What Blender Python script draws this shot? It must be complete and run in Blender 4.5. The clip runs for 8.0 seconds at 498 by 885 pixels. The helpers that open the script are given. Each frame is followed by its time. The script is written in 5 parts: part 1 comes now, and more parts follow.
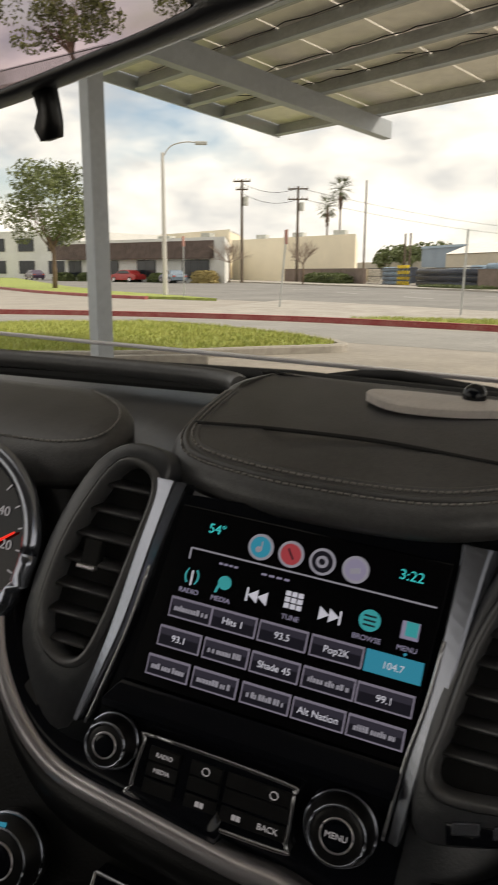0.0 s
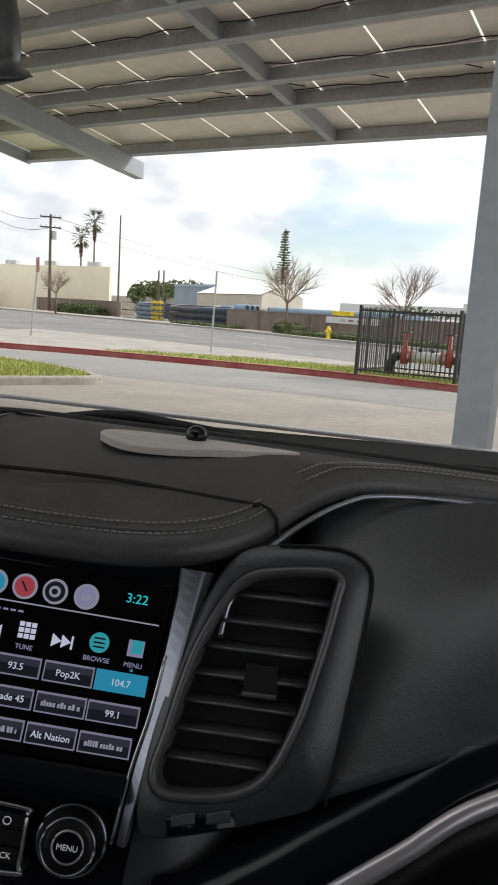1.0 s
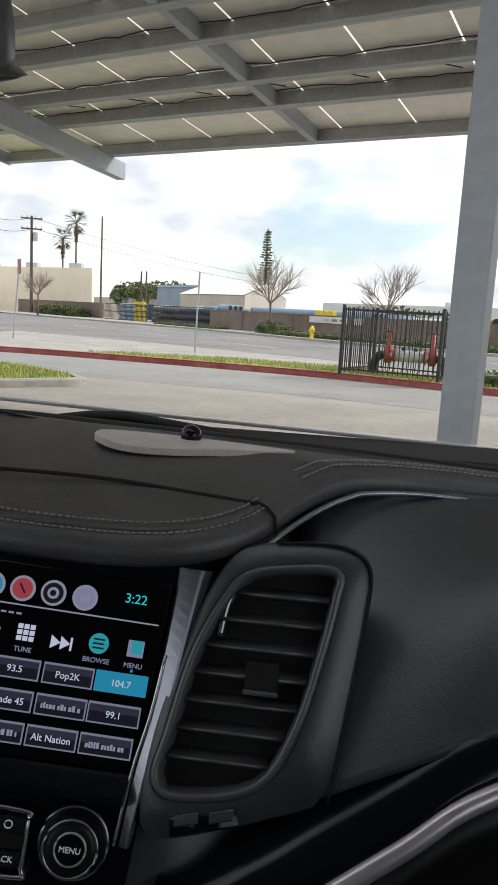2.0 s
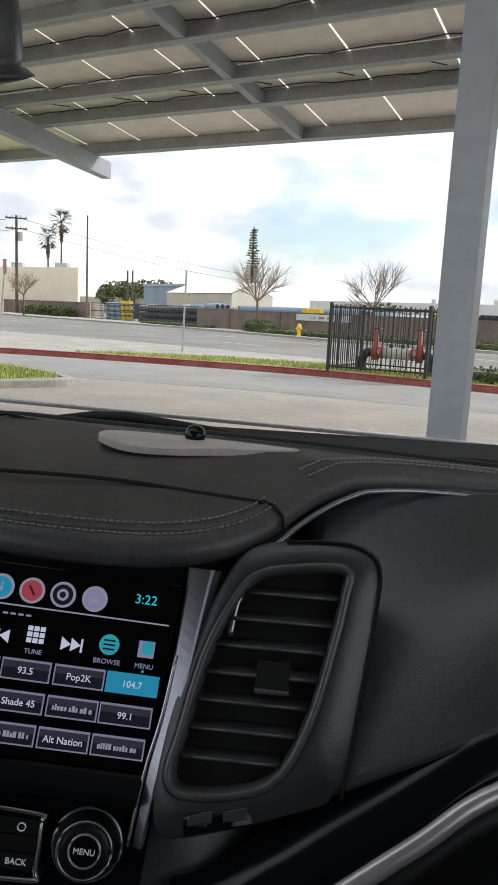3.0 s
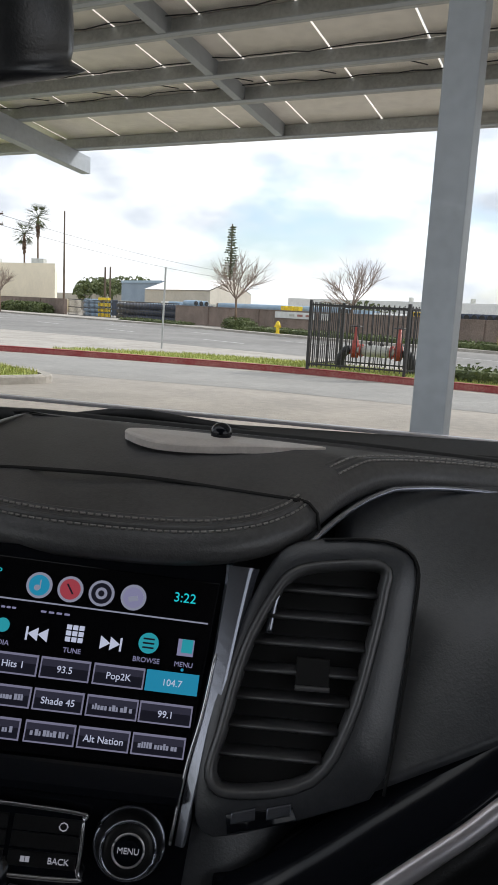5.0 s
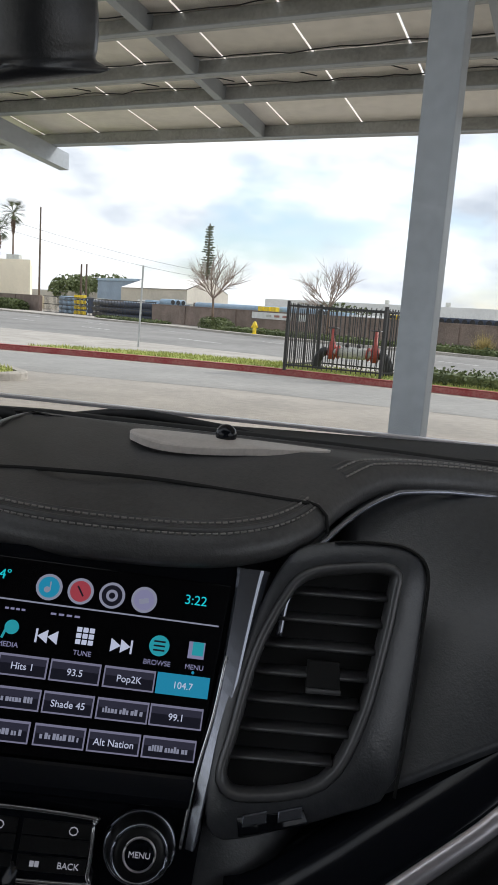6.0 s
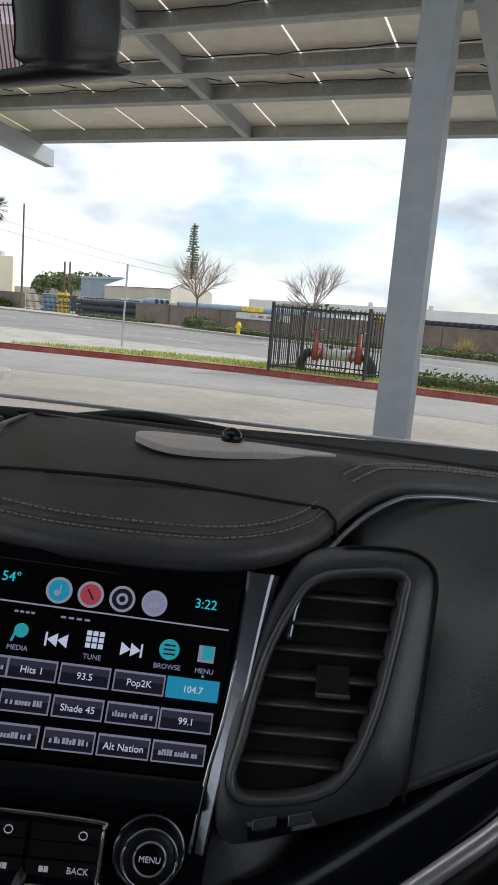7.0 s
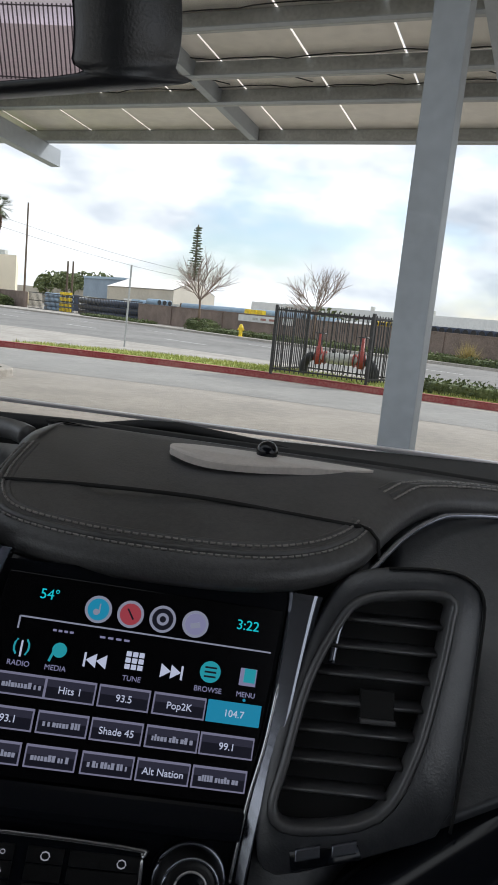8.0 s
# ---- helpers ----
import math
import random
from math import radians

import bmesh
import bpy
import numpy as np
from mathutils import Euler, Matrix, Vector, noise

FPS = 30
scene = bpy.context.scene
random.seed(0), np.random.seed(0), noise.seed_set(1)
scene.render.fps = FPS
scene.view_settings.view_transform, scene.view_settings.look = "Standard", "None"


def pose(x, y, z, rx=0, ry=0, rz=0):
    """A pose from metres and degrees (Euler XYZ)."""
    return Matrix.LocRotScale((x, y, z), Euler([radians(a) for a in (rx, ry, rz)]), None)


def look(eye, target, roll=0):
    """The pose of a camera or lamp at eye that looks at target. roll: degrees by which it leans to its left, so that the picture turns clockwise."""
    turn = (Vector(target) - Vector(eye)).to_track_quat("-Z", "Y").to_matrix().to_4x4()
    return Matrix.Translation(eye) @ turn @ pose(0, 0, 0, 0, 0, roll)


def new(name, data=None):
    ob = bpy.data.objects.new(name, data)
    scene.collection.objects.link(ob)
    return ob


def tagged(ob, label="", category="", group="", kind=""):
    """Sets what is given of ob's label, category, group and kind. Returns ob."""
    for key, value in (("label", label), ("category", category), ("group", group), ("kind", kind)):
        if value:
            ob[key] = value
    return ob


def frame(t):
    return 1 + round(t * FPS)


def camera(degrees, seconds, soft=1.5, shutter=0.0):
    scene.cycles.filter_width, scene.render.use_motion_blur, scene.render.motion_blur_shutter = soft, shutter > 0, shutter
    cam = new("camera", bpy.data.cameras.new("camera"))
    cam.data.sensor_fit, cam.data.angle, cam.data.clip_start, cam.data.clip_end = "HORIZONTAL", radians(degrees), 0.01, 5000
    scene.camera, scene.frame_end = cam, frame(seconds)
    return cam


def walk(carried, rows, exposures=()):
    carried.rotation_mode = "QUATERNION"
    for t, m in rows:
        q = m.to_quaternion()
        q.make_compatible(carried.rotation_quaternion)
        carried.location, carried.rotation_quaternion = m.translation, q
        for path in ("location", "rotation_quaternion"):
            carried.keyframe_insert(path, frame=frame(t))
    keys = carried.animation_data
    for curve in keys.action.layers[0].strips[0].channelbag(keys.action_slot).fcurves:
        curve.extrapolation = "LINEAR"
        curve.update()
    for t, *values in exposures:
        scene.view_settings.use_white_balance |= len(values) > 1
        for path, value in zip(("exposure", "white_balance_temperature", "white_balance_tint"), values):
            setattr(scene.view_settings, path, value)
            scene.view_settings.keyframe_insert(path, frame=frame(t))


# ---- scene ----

cam = camera(37.5, 8.0, soft=1.6, shutter=0.3)
PATH = [
    (0.0, -0.0202, 0.0357, 1.2721, 76.906, -0.220, 27.702),
    (0.5, -0.0031, 0.0050, 1.2896, 78.757, -1.920, 18.010),
    (1.0, 0.0095, -0.0029, 1.2864, 80.053, -3.711, 9.083),
    (1.5, 0.0078, -0.0031, 1.2846, 80.178, -3.261, 7.936),
    (3.0, -0.0106, -0.0065, 1.2848, 80.074, -2.778, 6.780),
    (3.5, -0.0121, -0.0064, 1.2808, 80.023, -2.501, 6.075),
    (4.0, -0.0244, -0.0091, 1.2822, 80.087, -2.939, 5.684),
    (4.5, -0.0320, -0.0082, 1.2800, 79.933, -2.910, 5.312),
    (5.0, -0.0483, -0.0106, 1.2832, 79.955, -3.078, 5.099),
    (6.5, -0.0800, -0.0121, 1.2833, 80.140, -4.483, 2.417),
    (7.0, -0.0900, -0.0126, 1.2843, 80.186, -4.793, 2.044),
    (7.5, -0.1031, -0.0074, 1.2859, 80.234, -5.087, 2.013),
    (8.0, -0.1187, -0.0005, 1.2887, 80.351, -5.680, 2.200),
]
walk(cam, [(t, pose(x, y, z, rx, ry, rz)) for t, x, y, z, rx, ry, rz in PATH],
     [(0.0, 0.32, 7500, 11), (0.6, 0.34, 7000, 10), (1.2, 0.42, 6400, 11), (4.5, 0.42, 6280, 11), (8.0, 0.36, 6150, 10)])

# ---- sky and light ----
SUN_EL, SUN_AZ = 40, 62
world = bpy.data.worlds.new("sky")
scene.world = world
world.use_nodes = True
wn, wl = world.node_tree.nodes, world.node_tree.links
wn.clear()
w_out, w_bg = wn.new("ShaderNodeOutputWorld"), wn.new("ShaderNodeBackground")
sky = wn.new("ShaderNodeTexSky")
sky.sky_type, sky.sun_disc = "NISHITA", False
sky.sun_elevation, sky.sun_rotation, sky.air_density, sky.dust_density = radians(SUN_EL), radians(SUN_AZ), 1.0, 1.5
co, mp, n1, n2 = wn.new("ShaderNodeTexCoord"), wn.new("ShaderNodeMapping"), wn.new("ShaderNodeTexNoise"), wn.new("ShaderNodeTexNoise")
mp.inputs["Scale"].default_value = (1, 1, 2.4)
n1.inputs["Scale"].default_value, n1.inputs["Detail"].default_value, n1.inputs["Roughness"].default_value = 2.6, 9, 0.55
n2.inputs["Scale"].default_value, n2.inputs["Detail"].default_value = 6.0, 8
r1, r2, mx, sc_ = wn.new("ShaderNodeValToRGB"), wn.new("ShaderNodeValToRGB"), wn.new("ShaderNodeMix"), wn.new("ShaderNodeVectorMath")
r1.color_ramp.elements[0].position, r1.color_ramp.elements[1].position = 0.36, 0.49
r2.color_ramp.elements[0].position, r2.color_ramp.elements[1].position = 0.34, 0.58
r2.color_ramp.elements[0].color, r2.color_ramp.elements[1].color = (5.8, 6.2, 6.8, 1), (11.3, 11.2, 11.0, 1)
mx.data_type = "RGBA"
sc_.operation = "SCALE"
sc_.inputs["Scale"].default_value = 1.5
wl.new(co.outputs["Generated"], mp.inputs["Vector"])
for n in (n1, n2):
    wl.new(mp.outputs["Vector"], n.inputs["Vector"])
wl.new(n1.outputs["Fac"], r1.inputs["Fac"])
wl.new(n2.outputs["Fac"], r2.inputs["Fac"])
wl.new(sky.outputs["Color"], sc_.inputs[0])
wl.new(r1.outputs["Color"], mx.inputs["Factor"])
wl.new(sc_.outputs[0], mx.inputs["A"])
wl.new(r2.outputs["Color"], mx.inputs["B"])
wl.new(mx.outputs["Result"], w_bg.inputs["Color"])
w_bg.inputs["Strength"].default_value = 0.092
wl.new(w_bg.outputs[0], w_out.inputs[0])
sun_data = bpy.data.lights.new("sun", "SUN")
sun_data.energy, sun_data.angle, sun_data.color = 2.5, radians(9), (1.0, 0.95, 0.88)
sun = new("sun", sun_data)
sun.matrix_world = look((0, 0, 60), (-math.sin(radians(SUN_AZ)) * 60, -math.cos(radians(SUN_AZ)) * 60, 60 - 60 * math.tan(radians(SUN_EL))))


# ---- materials ----
def mat(name, color, rough=0.6, metal=0.0, vary=0.15, scale=6.0, bump=0.0, bump_scale=60.0, emit=0.0, stain=None, coat=0.0, each=0.0, spec=0.5):
    m = bpy.data.materials.new(name)
    m.use_nodes = True
    nt, b = m.node_tree, m.node_tree.nodes["Principled BSDF"]
    b.inputs["Base Color"].default_value = (*color, 1)
    b.inputs["Roughness"].default_value, b.inputs["Metallic"].default_value = rough, metal
    b.inputs["Coat Weight"].default_value = coat
    b.inputs["Specular IOR Level"].default_value = spec
    tc = nt.nodes.new("ShaderNodeTexCoord")
    if vary > 0:
        a, c, r, mixer = nt.nodes.new("ShaderNodeTexNoise"), nt.nodes.new("ShaderNodeTexNoise"), nt.nodes.new("ShaderNodeMath"), nt.nodes.new("ShaderNodeMix")
        a.inputs["Scale"].default_value, a.inputs["Detail"].default_value = scale, 6
        c.inputs["Scale"].default_value, c.inputs["Detail"].default_value = scale * 9, 4
        for n in (a, c):
            nt.links.new(tc.outputs["Object"], n.inputs["Vector"])
        r.operation = "ADD"
        nt.links.new(a.outputs["Fac"], r.inputs[0])
        nt.links.new(c.outputs["Fac"], r.inputs[1])
        rg = nt.nodes.new("ShaderNodeMapRange")
        rg.inputs["From Min"].default_value, rg.inputs["From Max"].default_value = 0.75, 1.25
        nt.links.new(r.outputs[0], rg.inputs["Value"])
        mixer.data_type = "RGBA"
        other = stain or tuple(min(1, v * (1 + vary * 2)) for v in color)
        mixer.inputs["A"].default_value = (*(tuple(v * (1 - vary) for v in color)), 1)
        mixer.inputs["B"].default_value = (*other, 1)
        nt.links.new(rg.outputs["Result"], mixer.inputs["Factor"])
        out = mixer.outputs["Result"]
        if each > 0:
            oi, hs, mr = nt.nodes.new("ShaderNodeObjectInfo"), nt.nodes.new("ShaderNodeHueSaturation"), nt.nodes.new("ShaderNodeMapRange")
            mr.inputs["To Min"].default_value, mr.inputs["To Max"].default_value = 1 - each, 1 + each
            nt.links.new(oi.outputs["Random"], mr.inputs["Value"])
            nt.links.new(mr.outputs["Result"], hs.inputs["Value"])
            nt.links.new(out, hs.inputs["Color"])
            out = hs.outputs["Color"]
        nt.links.new(out, b.inputs["Base Color"])
        rr = nt.nodes.new("ShaderNodeMapRange")
        rr.inputs["To Min"].default_value, rr.inputs["To Max"].default_value = max(0.02, rough - 0.08), min(1, rough + 0.08)
        nt.links.new(c.outputs["Fac"], rr.inputs["Value"])
        nt.links.new(rr.outputs["Result"], b.inputs["Roughness"])
    if bump > 0:
        bn, bp = nt.nodes.new("ShaderNodeTexNoise"), nt.nodes.new("ShaderNodeBump")
        bn.inputs["Scale"].default_value, bn.inputs["Detail"].default_value = bump_scale, 5
        bp.inputs["Strength"].default_value, bp.inputs["Distance"].default_value = bump, 0.6 / bump_scale
        nt.links.new(tc.outputs["Object"], bn.inputs["Vector"])
        nt.links.new(bn.outputs["Fac"], bp.inputs["Height"])
        nt.links.new(bp.outputs["Normal"], b.inputs["Normal"])
    if emit > 0:
        b.inputs["Emission Color"].default_value = (*color, 1)
        b.inputs["Emission Strength"].default_value = emit
    return m


ASPHALT = mat("lot_concrete", (0.31, 0.285, 0.25), 0.85, vary=0.10, scale=0.8, bump=0.4, bump_scale=30, stain=(0.38, 0.345, 0.30))
DRIVE = mat("drive_asphalt", (0.255, 0.247, 0.230), 0.85, vary=0.10, scale=0.7, bump=0.4, bump_scale=30)
ROAD = mat("road_asphalt", (0.195, 0.187, 0.175), 0.85, vary=0.16, scale=0.25, bump=0.4, bump_scale=25)
CONCRETE = mat("concrete", (0.33, 0.305, 0.27), 0.85, vary=0.15, scale=1.2, bump=0.3, bump_scale=40)
KERB_RED = mat("red_kerb_paint", (0.40, 0.045, 0.05), 0.6, vary=0.3, scale=2.5, bump=0.3, bump_scale=50, stain=(0.38, 0.14, 0.12))
GRASS_SOIL = mat("turf", (0.25, 0.29, 0.07), 0.9, vary=0.3, scale=2.0, bump=0.8, bump_scale=60)
GRASS = mat("grass_blades", (0.34, 0.41, 0.085), 0.7, vary=0.25, scale=3.0, stain=(0.48, 0.47, 0.15))
STEEL = mat("painted_steel", (0.38, 0.41, 0.44), 0.5, vary=0.06, scale=1.5, bump=0.08, bump_scale=20)
GALV = mat("galvanised_steel", (0.40, 0.41, 0.40), 0.5, 0.4, vary=0.12, scale=3.0)
ALU = mat("panel_frame_aluminium", (0.85, 0.85, 0.83), 0.4, 0.2, vary=0.05)
PANEL = mat("panel_backsheet", (0.86, 0.82, 0.76), 0.7, vary=0.06, scale=0.8)
CABLE = mat("black_cable", (0.02, 0.02, 0.02), 0.6, vary=0)
IRON = mat("black_iron", (0.025, 0.024, 0.023), 0.5, vary=0.2, scale=8)
PIPE_RED = mat("red_pipe_paint", (0.30, 0.05, 0.035), 0.5, vary=0.25, scale=5)
PIPE_GREY = mat("grey_pipe", (0.42, 0.42, 0.38), 0.6, vary=0.2, scale=4)
YELLOW = mat("yellow_paint", (0.72, 0.52, 0.02), 0.5, vary=0.15, scale=4)
BLUEPIPE = mat("blue_plastic_pipe", (0.26, 0.36, 0.46), 0.45, vary=0.1, scale=2)
DARKPIPE = mat("dark_plastic_pipe", (0.025, 0.035, 0.06), 0.4, vary=0.1, scale=2)
BLOCK = mat("brown_block_wall", (0.19, 0.145, 0.12), 0.9, vary=0.2, scale=1.5, bump=0.5, bump_scale=15)
STUCCO = mat("cream_stucco", (0.80, 0.72, 0.56), 0.85, vary=0.05, scale=0.4, bump=0.2, bump_scale=20)
WHITEST = mat("white_stucco", (0.66, 0.66, 0.64), 0.85, vary=0.06, scale=0.4)
GREYWALL = mat("tan_metal_siding", (0.44, 0.41, 0.35), 0.7, vary=0.08, scale=0.3)
BLUEWALL = mat("blue_grey_wall", (0.23, 0.29, 0.36), 0.8, vary=0.08, scale=0.3)
BROWNROOF = mat("brown_shingle", (0.085, 0.06, 0.05), 0.9, vary=0.25, scale=1.5, bump=0.5, bump_scale=8)
DARKGLASS = mat("dark_window_glass", (0.02, 0.025, 0.03), 0.08, vary=0)
BARK = mat("bark", (0.16, 0.11, 0.075), 0.9, vary=0.25, scale=4, bump=0.5, bump_scale=20)
TWIG = mat("bare_twigs", (0.25, 0.19, 0.15), 0.9, vary=0.15, scale=4)
LEAF = mat("tree_leaves", (0.085, 0.12, 0.03), 0.6, vary=0.4, scale=1.2, stain=(0.20, 0.23, 0.075))
PALMLEAF = mat("palm_leaves", (0.07, 0.085, 0.035), 0.6, vary=0.3, scale=0.6)
HEDGE = mat("hedge_leaves", (0.065, 0.095, 0.028), 0.7, vary=0.4, scale=2.0, stain=(0.15, 0.18, 0.06))
DRYGRASS = mat("dry_grass", (0.34, 0.27, 0.11), 0.8, vary=0.3, scale=4)
POLE = mat("utility_pole_wood", (0.10, 0.075, 0.055), 0.9, vary=0.2, scale=2)
LIGHTPOLE = mat("concrete_light_pole", (0.50, 0.48, 0.44), 0.8, vary=0.08, scale=2)
SIGNRED = mat("faded_red_sign", (0.33, 0.16, 0.13), 0.6, vary=0.15, scale=5)
ROADPAINT = mat("road_marking", (0.6, 0.6, 0.58), 0.8, vary=0.15, scale=4)
# car
LEATHER = mat("black_leather", (0.076, 0.075, 0.076), 0.40, vary=0.14, scale=30, bump=0.28, bump_scale=620, spec=0.75)
SOFT = mat("black_soft_plastic", (0.046, 0.048, 0.053), 0.33, vary=0.14, scale=25, bump=0.22, bump_scale=700, spec=0.8)
DARK = mat("black_hard_plastic", (0.006, 0.006, 0.0065), 0.4, vary=0.1, scale=25, bump=0.2, bump_scale=500)
PIANO = mat("piano_black", (0.006, 0.007, 0.010), 0.14, vary=0, spec=0.32)
# near-black: shade inside the vents set as colour; also the black tab and gap
VOID = mat("vent_shade_black", (0.004, 0.004, 0.004), 0.8, vary=0)
SLAT = mat("vent_slat_plastic", (0.085, 0.085, 0.088), 0.32, vary=0.1, scale=40, spec=0.8)
CHROME = mat("satin_chrome", (0.66, 0.66, 0.68), 0.22, 0.9, vary=0)
DARKCHROME = mat("dark_chrome", (0.36, 0.38, 0.44), 0.24, 0.9, vary=0)
SILVER = mat("silver_trim", (0.80, 0.76, 0.79), 0.30, 0.75, vary=0)
STITCH = mat("grey_thread", (0.30, 0.285, 0.27), 0.8, vary=0.1, scale=100)
PATCH = mat("taupe_speaker_cloth", (0.58, 0.53, 0.49), 0.5, vary=0.06, scale=40, bump=0.3, bump_scale=900)
RUBBER = mat("black_rubber", (0.010, 0.010, 0.010), 0.75, vary=0.1, scale=30)
HEADLINER = mat("grey_headliner", (0.30, 0.29, 0.28), 0.95, vary=0.05, scale=20)
CARPAINT = mat("dark_car_paint", (0.05, 0.055, 0.065), 0.2, 0.3, vary=0.03, coat=0.6)


def glow(name, color, strength):
    m = bpy.data.materials.new(name)
    m.use_nodes = True
    b = m.node_tree.nodes["Principled BSDF"]
    b.inputs["Base Color"].default_value = (0.01, 0.01, 0.01, 1)
    b.inputs["Roughness"].default_value = 0.35
    b.inputs["Specular IOR Level"].default_value = 0.15
    b.inputs["Emission Color"].default_value = (*color, 1)
    b.inputs["Emission Strength"].default_value = strength
    return m


DISPLAY = mat("display_glass", (0.004, 0.004, 0.005), 0.22, vary=0)
DISPLAY.node_tree.nodes["Principled BSDF"].inputs["Specular IOR Level"].default_value = 0.22
UI_WHITE = glow("display_white", (0.72, 0.76, 0.95), 0.46)
UI_LAV = glow("display_lavender", (0.34, 0.33, 0.52), 0.42)
UI_CYAN = glow("display_cyan", (0.02, 0.55, 0.60), 0.65)
UI_RING = glow("display_ring", (0.38, 0.39, 0.50), 0.42)
UI_EDGE = glow("display_edge", (0.27, 0.26, 0.37), 0.45)
UI_SHEEN = glow("display_sheen", (0.035, 0.034, 0.055), 0.5)
UI_BLUE = glow("display_blue", (0.02, 0.25, 0.40), 0.62)
UI_RED = glow("display_red", (0.42, 0.06, 0.08), 0.5)
UI_DARK = glow("display_dark", (0.010, 0.010, 0.018), 0.5)
UI_TEAL = glow("display_teal", (0.03, 0.36, 0.42), 0.55)
NEEDLE = glow("needle_red", (0.75, 0.03, 0.02), 0.9)
KEYLIT = glow("key_legend", (0.5, 0.5, 0.56), 0.35)


# ---- mesh helpers ----
def mesh_ob(name, bm, material, parent=None, smooth=False):
    me = bpy.data.meshes.new(name)
    bmesh.ops.recalc_face_normals(bm, faces=bm.faces)
    bm.to_mesh(me)
    bm.free()
    if smooth:
        for p in me.polygons:
            p.use_smooth = True
    me.materials.append(material)
    ob = new(name, me)
    if parent is not None:
        ob.parent = parent
        ob.matrix_parent_inverse = parent.matrix_world.inverted()
    return ob


def part(name, bm, material, parent, label="", smooth=False):
    ob = mesh_ob(name, bm, material, parent, smooth)
    return tagged(ob, label) if label else ob


def thing(name, label, category, at=(0, 0, 0), group="", kind=""):
    ob = new(name)
    ob.empty_display_size = 0.1
    ob.matrix_world = Matrix.Translation(at)
    ob.matrix_basis = Matrix.Translation(at)
    bpy.context.view_layer.update()
    return tagged(ob, label, category, group, kind)


def boxed(c, size, m=None, bevel=0.0):
    bm = bmesh.new()
    v = bmesh.ops.create_cube(bm, size=1.0)["verts"]
    bmesh.ops.scale(bm, vec=size, verts=v)
    if bevel > 0:
        bmesh.ops.bevel(bm, geom=bm.edges[:], offset=bevel, segments=2, affect="EDGES", profile=0.6)
    bmesh.ops.transform(bm, matrix=Matrix.Translation(c) @ (m or Matrix()), verts=bm.verts[:])
    return bm


def tube(bm, pts, radii, sides=8, cap=True):
    pts = [Vector(p) for p in pts]
    if not isinstance(radii, (list, tuple)):
        radii = [radii] * len(pts)
    rings, ref = [], Vector((0.13, 0.29, 0.95)).normalized()
    for k, p in enumerate(pts):
        d = (pts[min(k + 1, len(pts) - 1)] - pts[max(k - 1, 0)]).normalized()
        if abs(d.dot(ref)) > 0.95:
            a = d.cross(Vector((1, 0, 0))).normalized()
        else:
            a = d.cross(ref).normalized()
        b = d.cross(a)
        rings.append([bm.verts.new(p + radii[k] * (math.cos(2 * math.pi * s / sides) * a + math.sin(2 * math.pi * s / sides) * b)) for s in range(sides)])
    for r0, r1 in zip(rings, rings[1:]):
        for s in range(sides):
            bm.faces.new((r0[s], r0[(s + 1) % sides], r1[(s + 1) % sides], r1[s]))
    if cap:
        bm.faces.new(rings[0])
        bm.faces.new(rings[-1])
    return bm


def rod(p0, p1, r, sides=10, r1=None):
    return tube(bmesh.new(), [p0, p1], [r, r if r1 is None else r1], sides)


def rings_mesh(rings, closed=True, cap=True):
    """Skin a list of equally long rings of points."""
    bm = bmesh.new()
    vs = [[bm.verts.new(p) for p in ring] for ring in rings]
    n = len(vs[0])
    for a, b in zip(vs, vs[1:]):
        for s in range(n if closed else n - 1):
            bm.faces.new((a[s], a[(s + 1) % n], b[(s + 1) % n], b[s]))
    if cap and closed:
        bm.faces.new(vs[0])
        bm.faces.new(vs[-1])
    return bm


def smooth_curve(pts, per=6, closed=False):
    """Catmull-Rom through the control points."""
    pts, out = [Vector(p) for p in pts], []
    n = len(pts)
    for k in range(n if closed else n - 1):
        p0, p1, p2, p3 = (pts[(k + j) % n] if closed else pts[min(max(k + j, 0), n - 1)] for j in (-1, 0, 1, 2))
        for s in range(per):
            t = s / per
            out.append(0.5 * ((2 * p1) + (p2 - p0) * t + (2 * p0 - 5 * p1 + 4 * p2 - p3) * t * t + (3 * p1 - p0 - 3 * p2 + p3) * t ** 3))
    if not closed:
        out.append(pts[-1])
    return out


def inset2(pts, d):
    """Move a closed outline of 2D points inwards by d."""
    n, out = len(pts), []
    area = sum(pts[k][0] * pts[(k + 1) % n][1] - pts[(k + 1) % n][0] * pts[k][1] for k in range(n))
    sgn = 1 if area > 0 else -1
    for k in range(n):
        a, b, c = Vector(pts[k - 1][:2]), Vector(pts[k][:2]), Vector(pts[(k + 1) % n][:2])
        t = (c - a).normalized()
        out.append((b.x - t.y * d * sgn, b.y + t.x * d * sgn))
    return out


def slab(outline, z0, z1, frame_m=None, round_by=0.0, per=0):
    """A plate with the given outline, with rounded upper edge."""
    pts = [tuple(p[:2]) for p in (smooth_curve([(*p, 0) for p in outline], per, True) if per else [Vector((*p, 0)) for p in outline])]
    levels = [(z0, 0.0), (z1 - round_by, 0.0)]
    if round_by > 0:
        levels += [(z1 - round_by * 0.3, round_by * 0.3), (z1, round_by)]
    rings = [[Vector((*q, z)) for q in (inset2(pts, d) if d else pts)] for z, d in levels]
    bm = rings_mesh(rings)
    if frame_m is not None:
        bmesh.ops.transform(bm, matrix=frame_m, verts=bm.verts[:])
    return bm


